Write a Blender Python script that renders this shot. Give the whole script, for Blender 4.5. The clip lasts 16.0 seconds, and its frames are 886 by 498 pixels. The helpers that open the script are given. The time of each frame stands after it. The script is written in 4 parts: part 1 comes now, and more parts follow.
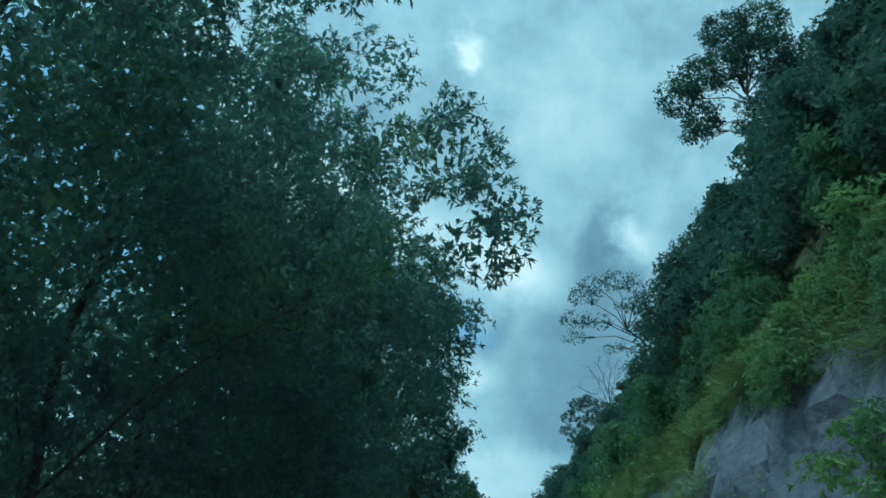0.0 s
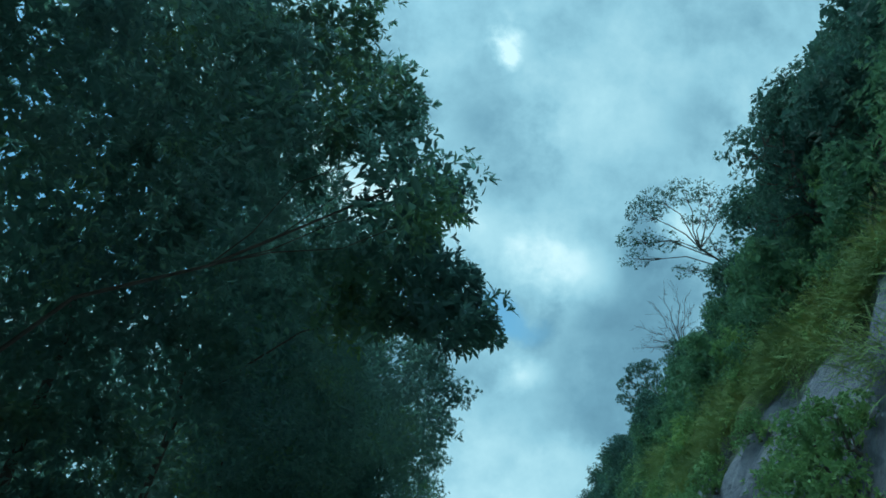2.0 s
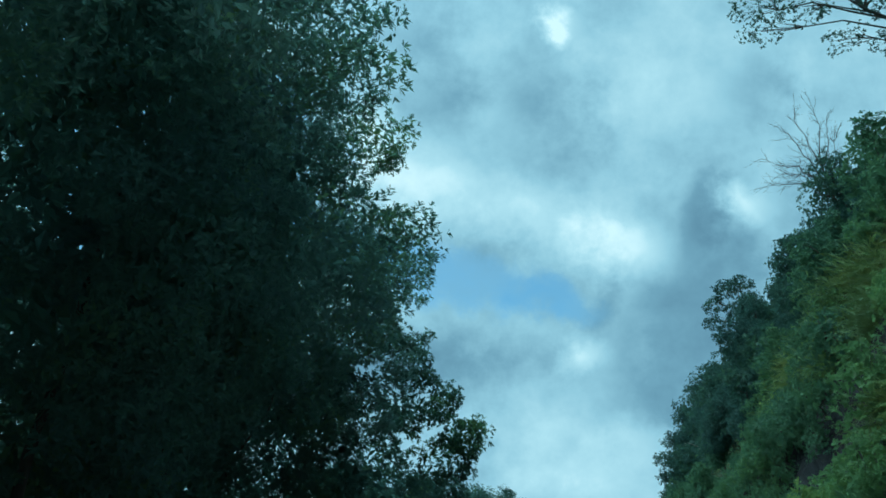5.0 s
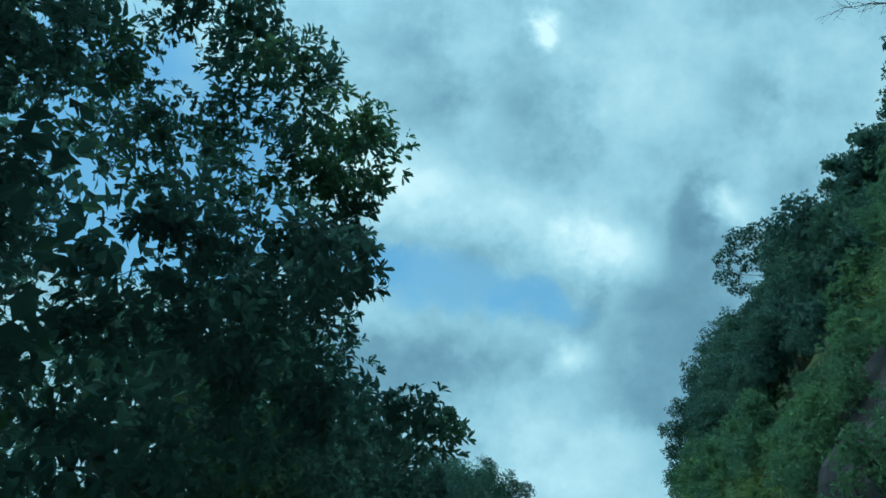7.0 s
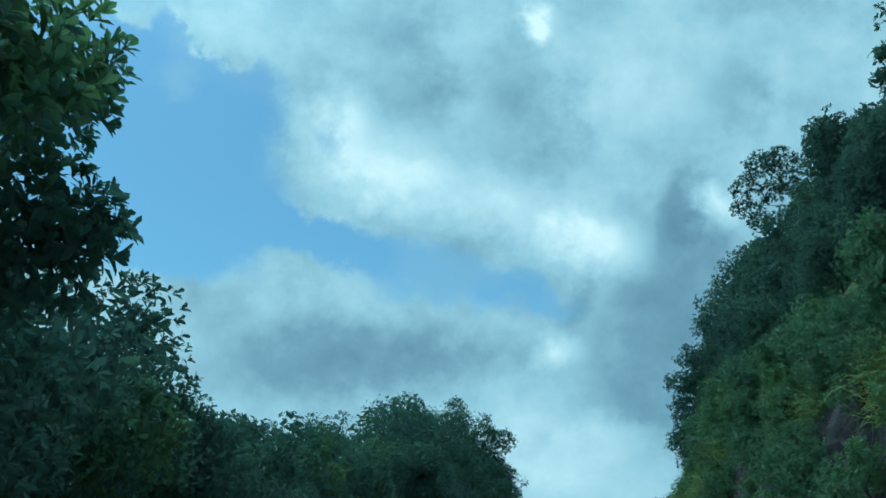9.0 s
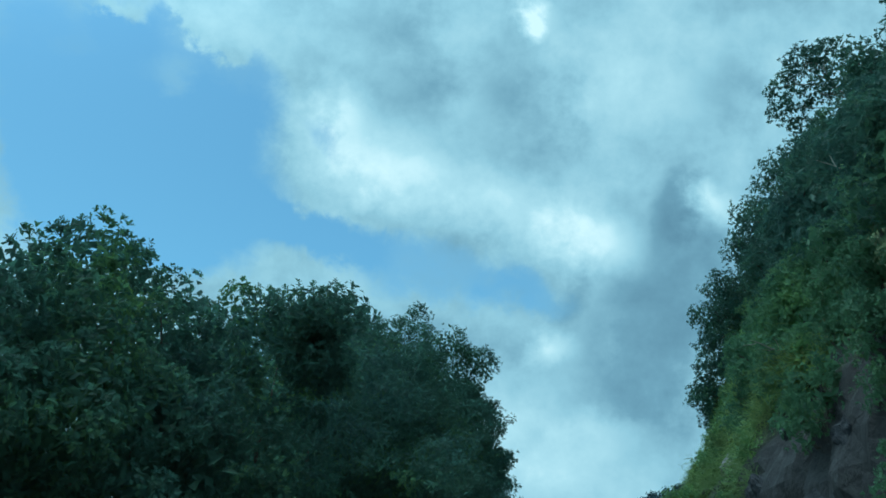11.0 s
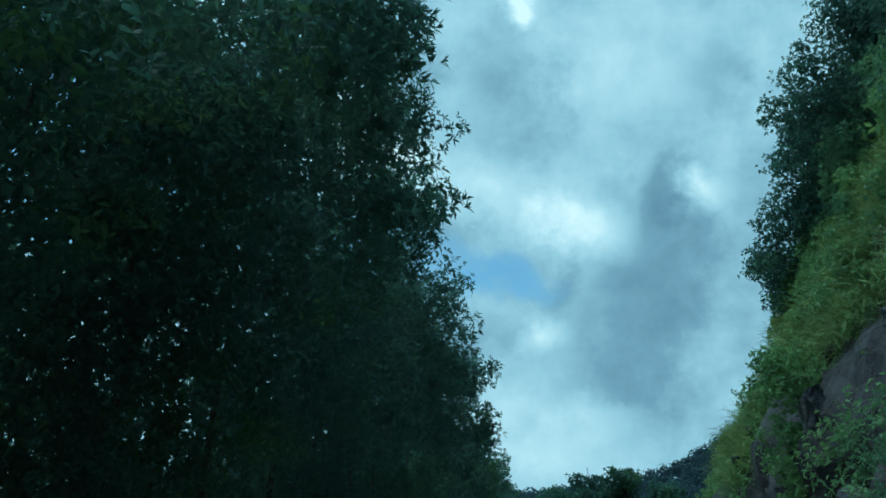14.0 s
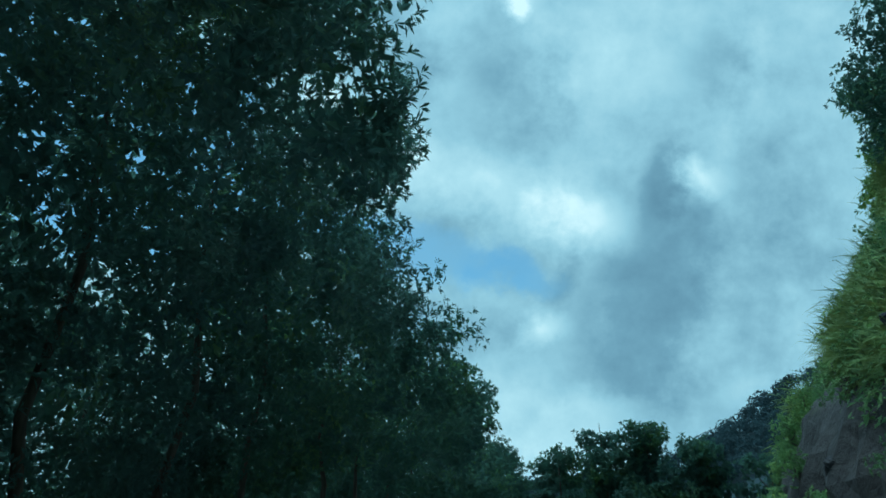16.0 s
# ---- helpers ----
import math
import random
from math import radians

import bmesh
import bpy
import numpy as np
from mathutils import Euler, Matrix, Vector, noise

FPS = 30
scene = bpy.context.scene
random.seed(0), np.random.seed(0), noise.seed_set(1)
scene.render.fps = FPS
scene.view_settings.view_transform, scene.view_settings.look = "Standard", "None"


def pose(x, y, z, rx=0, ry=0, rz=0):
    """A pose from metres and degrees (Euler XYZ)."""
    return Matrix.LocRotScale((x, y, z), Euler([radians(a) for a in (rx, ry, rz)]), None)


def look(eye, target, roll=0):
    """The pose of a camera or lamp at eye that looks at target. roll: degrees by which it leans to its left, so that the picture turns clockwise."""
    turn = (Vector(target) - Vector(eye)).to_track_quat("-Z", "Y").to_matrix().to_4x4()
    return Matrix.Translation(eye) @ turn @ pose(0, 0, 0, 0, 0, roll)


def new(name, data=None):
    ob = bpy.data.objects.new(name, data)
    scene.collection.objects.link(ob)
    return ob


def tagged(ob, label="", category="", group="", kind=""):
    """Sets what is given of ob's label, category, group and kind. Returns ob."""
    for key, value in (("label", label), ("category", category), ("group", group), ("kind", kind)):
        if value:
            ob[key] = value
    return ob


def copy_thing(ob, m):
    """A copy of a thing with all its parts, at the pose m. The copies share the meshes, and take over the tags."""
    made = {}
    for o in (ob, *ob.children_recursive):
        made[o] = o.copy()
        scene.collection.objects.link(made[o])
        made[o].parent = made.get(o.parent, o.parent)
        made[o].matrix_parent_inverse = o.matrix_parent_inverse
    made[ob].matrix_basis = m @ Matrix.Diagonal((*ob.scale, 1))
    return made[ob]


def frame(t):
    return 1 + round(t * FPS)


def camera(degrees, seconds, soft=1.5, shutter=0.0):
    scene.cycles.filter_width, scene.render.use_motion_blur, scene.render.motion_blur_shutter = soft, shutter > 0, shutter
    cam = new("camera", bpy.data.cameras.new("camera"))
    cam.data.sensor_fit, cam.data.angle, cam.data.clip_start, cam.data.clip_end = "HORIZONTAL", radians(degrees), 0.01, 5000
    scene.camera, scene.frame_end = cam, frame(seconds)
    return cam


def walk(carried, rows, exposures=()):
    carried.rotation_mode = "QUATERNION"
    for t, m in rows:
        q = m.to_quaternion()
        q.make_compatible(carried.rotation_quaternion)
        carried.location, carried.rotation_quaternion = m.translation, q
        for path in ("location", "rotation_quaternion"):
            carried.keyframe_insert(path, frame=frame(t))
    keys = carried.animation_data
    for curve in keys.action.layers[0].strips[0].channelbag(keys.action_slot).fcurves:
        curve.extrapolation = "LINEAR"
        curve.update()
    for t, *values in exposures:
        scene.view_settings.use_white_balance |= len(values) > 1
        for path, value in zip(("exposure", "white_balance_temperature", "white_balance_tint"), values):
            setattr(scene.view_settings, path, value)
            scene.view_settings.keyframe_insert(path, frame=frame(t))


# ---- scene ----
# ---- camera: a phone behind the windscreen of a car, tilted up ----
cam = camera(60.0, 16.0, soft=1.7)
walk(cam, [
    (0, pose(0.00, 0.00, 1.45, 118.89, 0.03, 6.65)),
    (0.5, pose(-0.03, 3.45, 1.45, 118.90, 0.09, 7.18)),
    (1, pose(-0.11, 6.90, 1.45, 118.94, 0.18, 8.07)),
    (1.5, pose(-0.26, 10.35, 1.45, 118.81, 0.21, 9.30)),
    (2, pose(-0.49, 13.82, 1.45, 118.67, -0.02, 10.49)),
    (2.5, pose(-0.81, 17.36, 1.45, 118.48, -0.53, 11.92)),
    (3, pose(-1.22, 20.87, 1.45, 118.40, -0.68, 13.39)),
    (3.5, pose(-1.70, 24.37, 1.45, 118.21, -0.80, 14.81)),
    (4.3, pose(-2.52, 29.94, 1.45, 117.62, -0.20, 15.09)),
    (5.1, pose(-3.37, 35.48, 1.45, 117.50, -0.03, 15.06)),
    (6, pose(-4.30, 41.70, 1.45, 117.63, 0.07, 14.71)),
    (6.5, pose(-4.80, 45.15, 1.45, 117.60, 0.13, 14.48)),
    (7, pose(-5.28, 48.59, 1.45, 117.66, 0.17, 14.21)),
    (7.5, pose(-5.74, 52.03, 1.45, 117.61, 0.00, 13.94)),
    (8, pose(-6.19, 55.48, 1.45, 117.48, -0.17, 13.67)),
    (8.5, pose(-6.62, 58.95, 1.45, 117.31, -0.25, 13.30)),
    (9, pose(-7.04, 62.44, 1.45, 117.05, -0.35, 12.97)),
    (9.8, pose(-7.68, 68.04, 1.45, 117.21, -0.14, 12.80)),
    (10.6, pose(-8.29, 73.68, 1.45, 117.08, -0.23, 12.59)),
    (11.5, pose(-8.97, 80.07, 1.45, 116.35, -0.89, 12.38)),
    (12, pose(-9.34, 83.64, 1.45, 116.20, -0.66, 12.34)),
    (12.5, pose(-9.69, 87.16, 1.45, 116.27, -0.13, 12.44)),
    (13, pose(-10.04, 90.60, 1.45, 116.38, 0.15, 12.47)),
    (13.5, pose(-10.36, 93.97, 1.45, 116.31, 0.38, 12.38)),
    (14, pose(-10.69, 97.35, 1.45, 115.96, 0.71, 12.27)),
    (14.5, pose(-11.02, 100.82, 1.45, 115.94, 1.01, 12.37)),
    (15, pose(-11.35, 104.36, 1.45, 115.77, 0.71, 12.32)),
    (15.5, pose(-11.69, 107.86, 1.45, 115.51, 0.76, 12.27)),
    (16, pose(-12.01, 111.28, 1.45, 115.52, 1.38, 12.58)),
])

# ---- world: clouded sky over a deep valley road ----
world = bpy.data.worlds.new("sky")
scene.world = world
world.use_nodes = True
SUN_ELEV, SUN_TURN = 74.0, 274.0


def build_sky():
    nt = world.node_tree
    nt.nodes.clear()
    N, L = nt.nodes, nt.links

    def math_(op, a, b=0.0, c=0.0, clamp=False):
        n = N.new("ShaderNodeMath")
        n.operation, n.use_clamp = op, clamp
        for i, v in enumerate((a, b, c)):
            if isinstance(v, (int, float)):
                n.inputs[i].default_value = v
            else:
                L.new(v, n.inputs[i])
        return n.outputs[0]

    def vmath(op, a, b=None, out=0):
        n = N.new("ShaderNodeVectorMath")
        n.operation = op
        for i, v in enumerate((a, b)):
            if v is None:
                continue
            if isinstance(v, (tuple, list, Vector)):
                n.inputs[i].default_value = v
            else:
                L.new(v, n.inputs[i])
        return n.outputs[out]

    coord = N.new("ShaderNodeTexCoord").outputs["Generated"]
    turn = pose(0, 0, 0, 117.65, 0.17, 14.22).to_3x3()
    right, up, ahead = turn @ Vector((1, 0, 0)), turn @ Vector((0, 1, 0)), turn @ Vector((0, 0, -1))
    a = vmath("DOT_PRODUCT", coord, right, 1)
    b = vmath("DOT_PRODUCT", coord, up, 1)
    c = math_("MAXIMUM", vmath("DOT_PRODUCT", coord, ahead, 1), 0.12)
    flat = N.new("ShaderNodeCombineXYZ")
    # tangent-plane coordinates of the cloud deck: 1 unit = 36 degrees
    L.new(math_("MULTIPLY_ADD", math_("DIVIDE", a, c), 1.358, 0.784), flat.inputs[0])
    L.new(math_("MULTIPLY_ADD", math_("DIVIDE", b, c), -1.358, 0.441), flat.inputs[1])
    p = flat.outputs[0]

    def fbm(scale, detail, rough, offset, dist=0.0):
        n = N.new("ShaderNodeTexNoise")
        n.inputs["Scale"].default_value = scale
        n.inputs["Detail"].default_value = detail
        n.inputs["Roughness"].default_value = rough
        n.inputs["Distortion"].default_value = dist
        L.new(vmath("ADD", p, (offset, offset * 0.7, 0)), n.inputs["Vector"])
        return n

    big = fbm(3.2, 5, 0.55, 3.1)
    fine = fbm(9.0, 6, 0.6, 7.7)
    wisp = fbm(17.0, 8, 0.64, 1.9, 0.5)
    off = vmath("SUBTRACT", big.outputs["Color"], (0.5, 0.5, 0.5))
    off3 = vmath("SUBTRACT", wisp.outputs["Color"], (0.5, 0.5, 0.5))
    off2 = vmath("SUBTRACT", fine.outputs["Color"], (0.5, 0.5, 0.5))

    def warped(amount, amount2, amount3):
        s1 = N.new("ShaderNodeVectorMath")
        s1.operation = "SCALE"
        L.new(off, s1.inputs[0])
        s1.inputs["Scale"].default_value = amount
        s2 = N.new("ShaderNodeVectorMath")
        s2.operation = "SCALE"
        L.new(off2, s2.inputs[0])
        s2.inputs["Scale"].default_value = amount2
        s3 = N.new("ShaderNodeVectorMath")
        s3.operation = "SCALE"
        L.new(off3, s3.inputs[0])
        s3.inputs["Scale"].default_value = amount3
        q = vmath("ADD", vmath("ADD", vmath("ADD", p, s1.outputs[0]), s2.outputs[0]), s3.outputs[0])
        m = N.new("ShaderNodeVectorMath")
        m.operation = "MULTIPLY"
        L.new(q, m.inputs[0])
        m.inputs[1].default_value = (1, 1, 0)
        return m.outputs[0]

    soft_p = warped(0.12, 0.10, 0.035)
    crisp_p = warped(0.10, 0.11, 0.06)

    def blob(where, x, y, w, h, turned, inner=0.0):
        m = N.new("ShaderNodeMapping")
        m.vector_type = "TEXTURE"
        m.inputs["Location"].default_value = (x, y, 0)
        m.inputs["Rotation"].default_value = (0, 0, radians(turned))
        m.inputs["Scale"].default_value = (w, h, 1)
        L.new(where, m.inputs["Vector"])
        r = N.new("ShaderNodeMapRange")
        r.interpolation_type = "SMOOTHSTEP"
        L.new(vmath("LENGTH", m.outputs[0], None, 1), r.inputs["Value"])
        r.inputs["From Min"].default_value, r.inputs["From Max"].default_value = inner, 1.0
        r.inputs["To Min"].default_value, r.inputs["To Max"].default_value = 1.0, 0.0
        return r.outputs[0]

    def total(where, blobs, start):
        acc = start
        for amount, *shape in blobs:
            acc = math_("MULTIPLY_ADD", blob(where, *shape), amount, acc)
        return acc

    # brightness of the cloud deck: lit edges and darker, thicker parts
    grain = math_("MULTIPLY_ADD", math_("SUBTRACT", wisp.outputs["Fac"], 0.5), 0.13, math_("MULTIPLY_ADD", math_("SUBTRACT", fine.outputs["Fac"], 0.5), 0.6,
                  math_("MULTIPLY", math_("SUBTRACT", big.outputs["Fac"], 0.5), 0.5)))
    tone = total(soft_p, CLOUD_TONES, math_("ADD", grain, 0.53))
    # clear gaps between the clouds
    gap = total(crisp_p, CLOUD_GAPS, math_("MULTIPLY", grain, 0.9))
    gap_r = N.new("ShaderNodeMapRange")
    gap_r.interpolation_type = "SMOOTHSTEP"
    L.new(gap, gap_r.inputs["Value"])
    gap_r.inputs["From Min"].default_value, gap_r.inputs["From Max"].default_value = 0.22, 0.95
    ramp = N.new("ShaderNodeValToRGB")
    L.new(tone, ramp.inputs[0])
    cr = ramp.color_ramp
    for i, (pos_, col) in enumerate(CLOUD_COLOURS):
        e = cr.elements[i] if i < 2 else cr.elements.new(pos_)
        e.position, e.color = pos_, (*col, 1)
    sky = N.new("ShaderNodeTexSky")
    sky.sky_type, sky.sun_disc = "NISHITA", False
    sky.sun_elevation, sky.sun_rotation = radians(SUN_ELEV), radians(SUN_TURN)
    sky.air_density, sky.dust_density, sky.ozone_density = 1.0, 0.4, 1.5
    lift = vmath("MULTIPLY", sky.outputs[0], BLUE_SKY)
    mix = N.new("ShaderNodeMix")
    mix.data_type = "RGBA"
    L.new(gap_r.outputs[0], mix.inputs["Factor"])
    L.new(vmath("MULTIPLY", ramp.outputs[0], (1 / 0.12, 1 / 0.12, 1 / 0.12)), mix.inputs[6])
    L.new(lift, mix.inputs[7])
    # the cloud deck is brightest round the hidden sun
    e, t = radians(SUN_ELEV), radians(SUN_TURN)
    near_sun = math_("MAXIMUM", vmath("DOT_PRODUCT", coord, (math.sin(t) * math.cos(e), math.cos(t) * math.cos(e), math.sin(e)), 1), 0.0)
    glow = math_("MULTIPLY_ADD", math_("POWER", near_sun, 16.0), SUN_GLOW, 1.0)
    shine = N.new("ShaderNodeVectorMath")
    shine.operation = "SCALE"
    L.new(mix.outputs[2], shine.inputs[0])
    L.new(glow, shine.inputs["Scale"])
    bg = N.new("ShaderNodeBackground")
    bg.inputs["Strength"].default_value = 0.12
    L.new(shine.outputs[0], bg.inputs["Color"])
    out = N.new("ShaderNodeOutputWorld")
    L.new(bg.outputs[0], out.inputs[0])


SUN_GLOW = 9.0
BLUE_SKY = (0.70, 1.42, 1.36)
CLOUD_COLOURS = (
    (0.0, (0.09, 0.23, 0.34)), (1.0, (0.64, 0.96, 1.04)), (0.3, (0.16, 0.38, 0.51)),
    (0.55, (0.285, 0.60, 0.74)), (0.8, (0.425, 0.77, 0.89)))
# amount, x, y, half width, half height, degrees, core
CLOUD_TONES = (
    (0.34, 0.66, 0.29, 0.20, 0.10, 25, 0.0), (0.22, 0.80, 0.36, 0.26, 0.09, 18, 0.0), (0.50, 1.07, 0.45, 0.14, 0.09, 15, 0.0), (0.20, 0.95, 0.42, 0.20, 0.08, 20, 0.0),
    (0.32, 0.62, 0.21, 0.08, 0.06, 40, 0.0), (0.55, 0.966, 0.055, 0.045, 0.050, 20, 0.1),
    (0.12, 0.40, 0.08, 0.17, 0.09, 20, 0.0), (0.42, 1.29, 0.36, 0.08, 0.05, 0, 0.0),
    (0.34, 1.01, 0.65, 0.08, 0.045, -10, 0.0), (0.24, 1.00, 0.82, 0.26, 0.13, 0, 0.0), (0.16, 1.10, 0.78, 0.10, 0.06, 0, 0.0),
    (-0.22, 1.18, 0.60, 0.17, 0.28, 24, 0.3), (-0.26, 1.22, 0.38, 0.06, 0.10, 20, 0.3),
    (-0.32, 0.62, 0.66, 0.34, 0.12, 0, 0.0), (-0.18, 1.36, 0.55, 0.28, 0.30, 0, 0.0),
    (-0.20, 0.97, 0.22, 0.14, 0.16, 0, 0.2), (-0.18, 1.33, 0.17, 0.10, 0.14, 20, 0.0), (-0.16, 0.78, 0.18, 0.10, 0.08, 0, 0.0),
    (0.14, 1.14, 0.12, 0.26, 0.18, 0, 0.0), (-0.12, 0.72, 0.08, 0.12, 0.10, 0, 0.0), (-0.14, 1.02, 0.56, 0.10, 0.05, -30, 0.0))
CLOUD_GAPS = (
    (1.4, 0.28, 0.36, 0.36, 0.24, 12, 0.35), (0.72, 0.80, 0.50, 0.34, 0.10, 14, 0.2), (0.35, 0.98, 0.55, 0.16, 0.06, 12, 0.1),
    (0.55, 0.60, 0.26, 0.09, 0.05, 50, 0.0), (0.8, 0.45, 0.19, 0.15, 0.12, 40, 0.2), (0.75, 0.58, 0.43, 0.18, 0.07, 15, 0.2), (0.9, 0.10, 0.14, 0.30, 0.26, 0, 0.2), (0.6, 0.30, 0.09, 0.16, 0.10, 20, 0.2),
    (-1.1, 0.40, 0.09, 0.11, 0.045, 40, 0.2), (-0.5, 0.24, 0.035, 0.08, 0.025, 5, 0.1), (-0.5, 0.25, 0.55, 0.22, 0.05, 0, 0.0))
build_sky()

sun = new("sun", bpy.data.lights.new("sun", "SUN"))
sun.data.energy, sun.data.angle, sun.data.color = 0.8, radians(20), (1.0, 0.95, 0.86)
sun.matrix_world = look((0, 0, 60), Vector((0, 0, 60)) - Vector((
    math.sin(radians(SUN_TURN)) * math.cos(radians(SUN_ELEV)), math.cos(radians(SUN_TURN)) * math.cos(radians(SUN_ELEV)), math.sin(radians(SUN_ELEV)))))

# ---- materials ----
def material(name, rough=0.6, spec=0.4):
    m = bpy.data.materials.new(name)
    m.use_nodes = True
    b = m.node_tree.nodes["Principled BSDF"]
    b.inputs["Roughness"].default_value = rough
    b.inputs["Specular IOR Level"].default_value = spec
    return m, m.node_tree.nodes, m.node_tree.links, b


def noise_node(N, L, scale, detail=5.0, rough=0.6, stretch=None):
    n = N.new("ShaderNodeTexNoise")
    n.inputs["Scale"].default_value, n.inputs["Detail"].default_value = scale, detail
    n.inputs["Roughness"].default_value = rough
    g = N.new("ShaderNodeNewGeometry")
    if stretch:
        m = N.new("ShaderNodeMapping")
        m.inputs["Scale"].default_value = stretch
        L.new(g.outputs["Position"], m.inputs["Vector"])
        L.new(m.outputs[0], n.inputs["Vector"])
    else:
        L.new(g.outputs["Position"], n.inputs["Vector"])
    return n


def colour_ramp(N, L, value, stops):
    r = N.new("ShaderNodeValToRGB")
    L.new(value, r.inputs[0])
    for i, (p, c) in enumerate(stops):
        e = r.color_ramp.elements[i] if i < 2 else r.color_ramp.elements.new(p)
        e.position, e.color = p, (*c, 1)
    return r.outputs[0]


def bump(N, L, b, height, strength, distance):
    n = N.new("ShaderNodeBump")
    n.inputs["Strength"].default_value, n.inputs["Distance"].default_value = strength, distance
    L.new(height, n.inputs["Height"])
    L.new(n.outputs[0], b.inputs["Normal"])


def leaf_material(name, dark, mid, fresh, rough=0.55, through_light=0.16, patch=0.35, sward=0.0):
    """Leaves: every blade its own shade, whole sprays fresher or older. A sward's blades take the turn of the slope."""
    m, N, L, b = material(name, rough, 0.3)
    g = N.new("ShaderNodeNewGeometry")
    t = N.new("ShaderNodeBsdfTranslucent")
    if sward:
        a = N.new("ShaderNodeMix")
        a.data_type = "VECTOR"
        a.inputs["Factor"].default_value = sward
        L.new(g.outputs["Normal"], a.inputs[4])
        a.inputs[5].default_value = (-0.72, 0.0, 0.7)
        L.new(a.outputs[1], b.inputs["Normal"])
        L.new(a.outputs[1], t.inputs["Normal"])
    big = noise_node(N, L, patch, 3)
    a = N.new("ShaderNodeMath")
    a.operation = "MULTIPLY_ADD"
    L.new(g.outputs["Random Per Island"], a.inputs[0])
    a.inputs[1].default_value = 0.2
    s = N.new("ShaderNodeMapRange")
    L.new(big.outputs["Fac"], s.inputs["Value"])
    s.inputs["From Min"].default_value, s.inputs["From Max"].default_value = 0.3, 0.75
    s.inputs["To Max"].default_value = 0.75
    L.new(s.outputs[0], a.inputs[2])
    col = colour_ramp(N, L, a.outputs[0], ((0.0, dark), (1.0, fresh), (0.55, mid)))
    L.new(col, b.inputs["Base Color"])
    L.new(col, t.inputs["Color"])
    mix = N.new("ShaderNodeMixShader")
    mix.inputs[0].default_value = through_light
    L.new(b.outputs[0], mix.inputs[1])
    L.new(t.outputs[0], mix.inputs[2])
    L.new(mix.outputs[0], N["Material Output"].inputs["Surface"])
    return m


def bark_material(name, c1, c2):
    m, N, L, b = material(name, 0.85, 0.2)
    n = noise_node(N, L, 6, 6, 0.65, (1, 1, 0.25))
    L.new(colour_ramp(N, L, n.outputs["Fac"], ((0.3, c1), (0.75, c2))), b.inputs["Base Color"])
    bump(N, L, b, n.outputs["Fac"], 0.6, 0.03)
    return m


def rock_material(name, c1, c2, c3):
    m, N, L, b = material(name, 0.8, 0.3)
    streak = noise_node(N, L, 0.9, 7, 0.65, (1, 1, 0.22))
    spot = noise_node(N, L, 3.5, 7, 0.7)
    mixv = N.new("ShaderNodeMath")
    mixv.operation = "MULTIPLY_ADD"
    L.new(spot.outputs["Fac"], mixv.inputs[0])
    mixv.inputs[1].default_value = 0.5
    half = N.new("ShaderNodeMath")
    half.operation = "MULTIPLY"
    L.new(streak.outputs["Fac"], half.inputs[0])
    half.inputs[1].default_value = 0.55
    L.new(half.outputs[0], mixv.inputs[2])
    L.new(colour_ramp(N, L, mixv.outputs[0], ((0.34, c1), (0.68, c3), (0.5, c2))), b.inputs["Base Color"])
    crack = N.new("ShaderNodeTexVoronoi")
    crack.feature = "DISTANCE_TO_EDGE"
    crack.inputs["Scale"].default_value = 1.1
    g = N.new("ShaderNodeNewGeometry")
    L.new(g.outputs["Position"], crack.inputs["Vector"])
    edge = N.new("ShaderNodeMapRange")
    L.new(crack.outputs["Distance"], edge.inputs["Value"])
    edge.inputs["From Max"].default_value = 0.08
    add = N.new("ShaderNodeMath")
    add.operation = "MULTIPLY_ADD"
    L.new(edge.outputs[0], add.inputs[0])
    add.inputs[1].default_value = 0.12
    L.new(spot.outputs["Fac"], add.inputs[2])
    bump(N, L, b, add.outputs[0], 0.6, 0.2)
    return m


def plain_material(name, c1, c2, scale, rough, strength=0.2):
    m, N, L, b = material(name, rough, 0.35)
    n = noise_node(N, L, scale, 6)
    L.new(colour_ramp(N, L, n.outputs["Fac"], ((0.3, c1), (0.7, c2))), b.inputs["Base Color"])
    bump(N, L, b, n.outputs["Fac"], strength, 0.01)
    return m


ROADSIDE_LEAF = leaf_material("roadside_leaf", (0.098, 0.204, 0.204), (0.112, 0.240, 0.184), (0.160, 0.300, 0.090), 0.75, 0.68)
# darker copy of the roadside leaf, with shade put into its colour
SHADED_ROW_LEAF = leaf_material("shaded_row_leaf", (0.069, 0.152, 0.157), (0.085, 0.188, 0.148), (0.146, 0.286, 0.083), 0.75, 0.68)
# the low trees' own leaf; on taller trees its dark colour stands for shade
LOW_AND_SHADED_LEAF = leaf_material("low_and_shaded_leaf", (0.043, 0.107, 0.103), (0.057, 0.143, 0.1), (0.135, 0.285, 0.073), 0.7, 0.6)
FOREST_LEAF = leaf_material("forest_leaf", (0.04, 0.105, 0.095), (0.059, 0.145, 0.105), (0.101, 0.213, 0.095), 0.65, 0.45)
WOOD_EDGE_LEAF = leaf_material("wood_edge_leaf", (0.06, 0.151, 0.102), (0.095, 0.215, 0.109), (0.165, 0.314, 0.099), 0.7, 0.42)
SHRUB_LEAF = leaf_material("shrub_leaf", (0.078, 0.185, 0.097), (0.141, 0.279, 0.102), (0.301, 0.416, 0.099), 0.65, 0.42)
GRASS_LEAF = leaf_material("grass_leaf", (0.092, 0.201, 0.070), (0.150, 0.272, 0.074), (0.245, 0.340, 0.105), 0.7, 0.2, 0.35, 0.75)
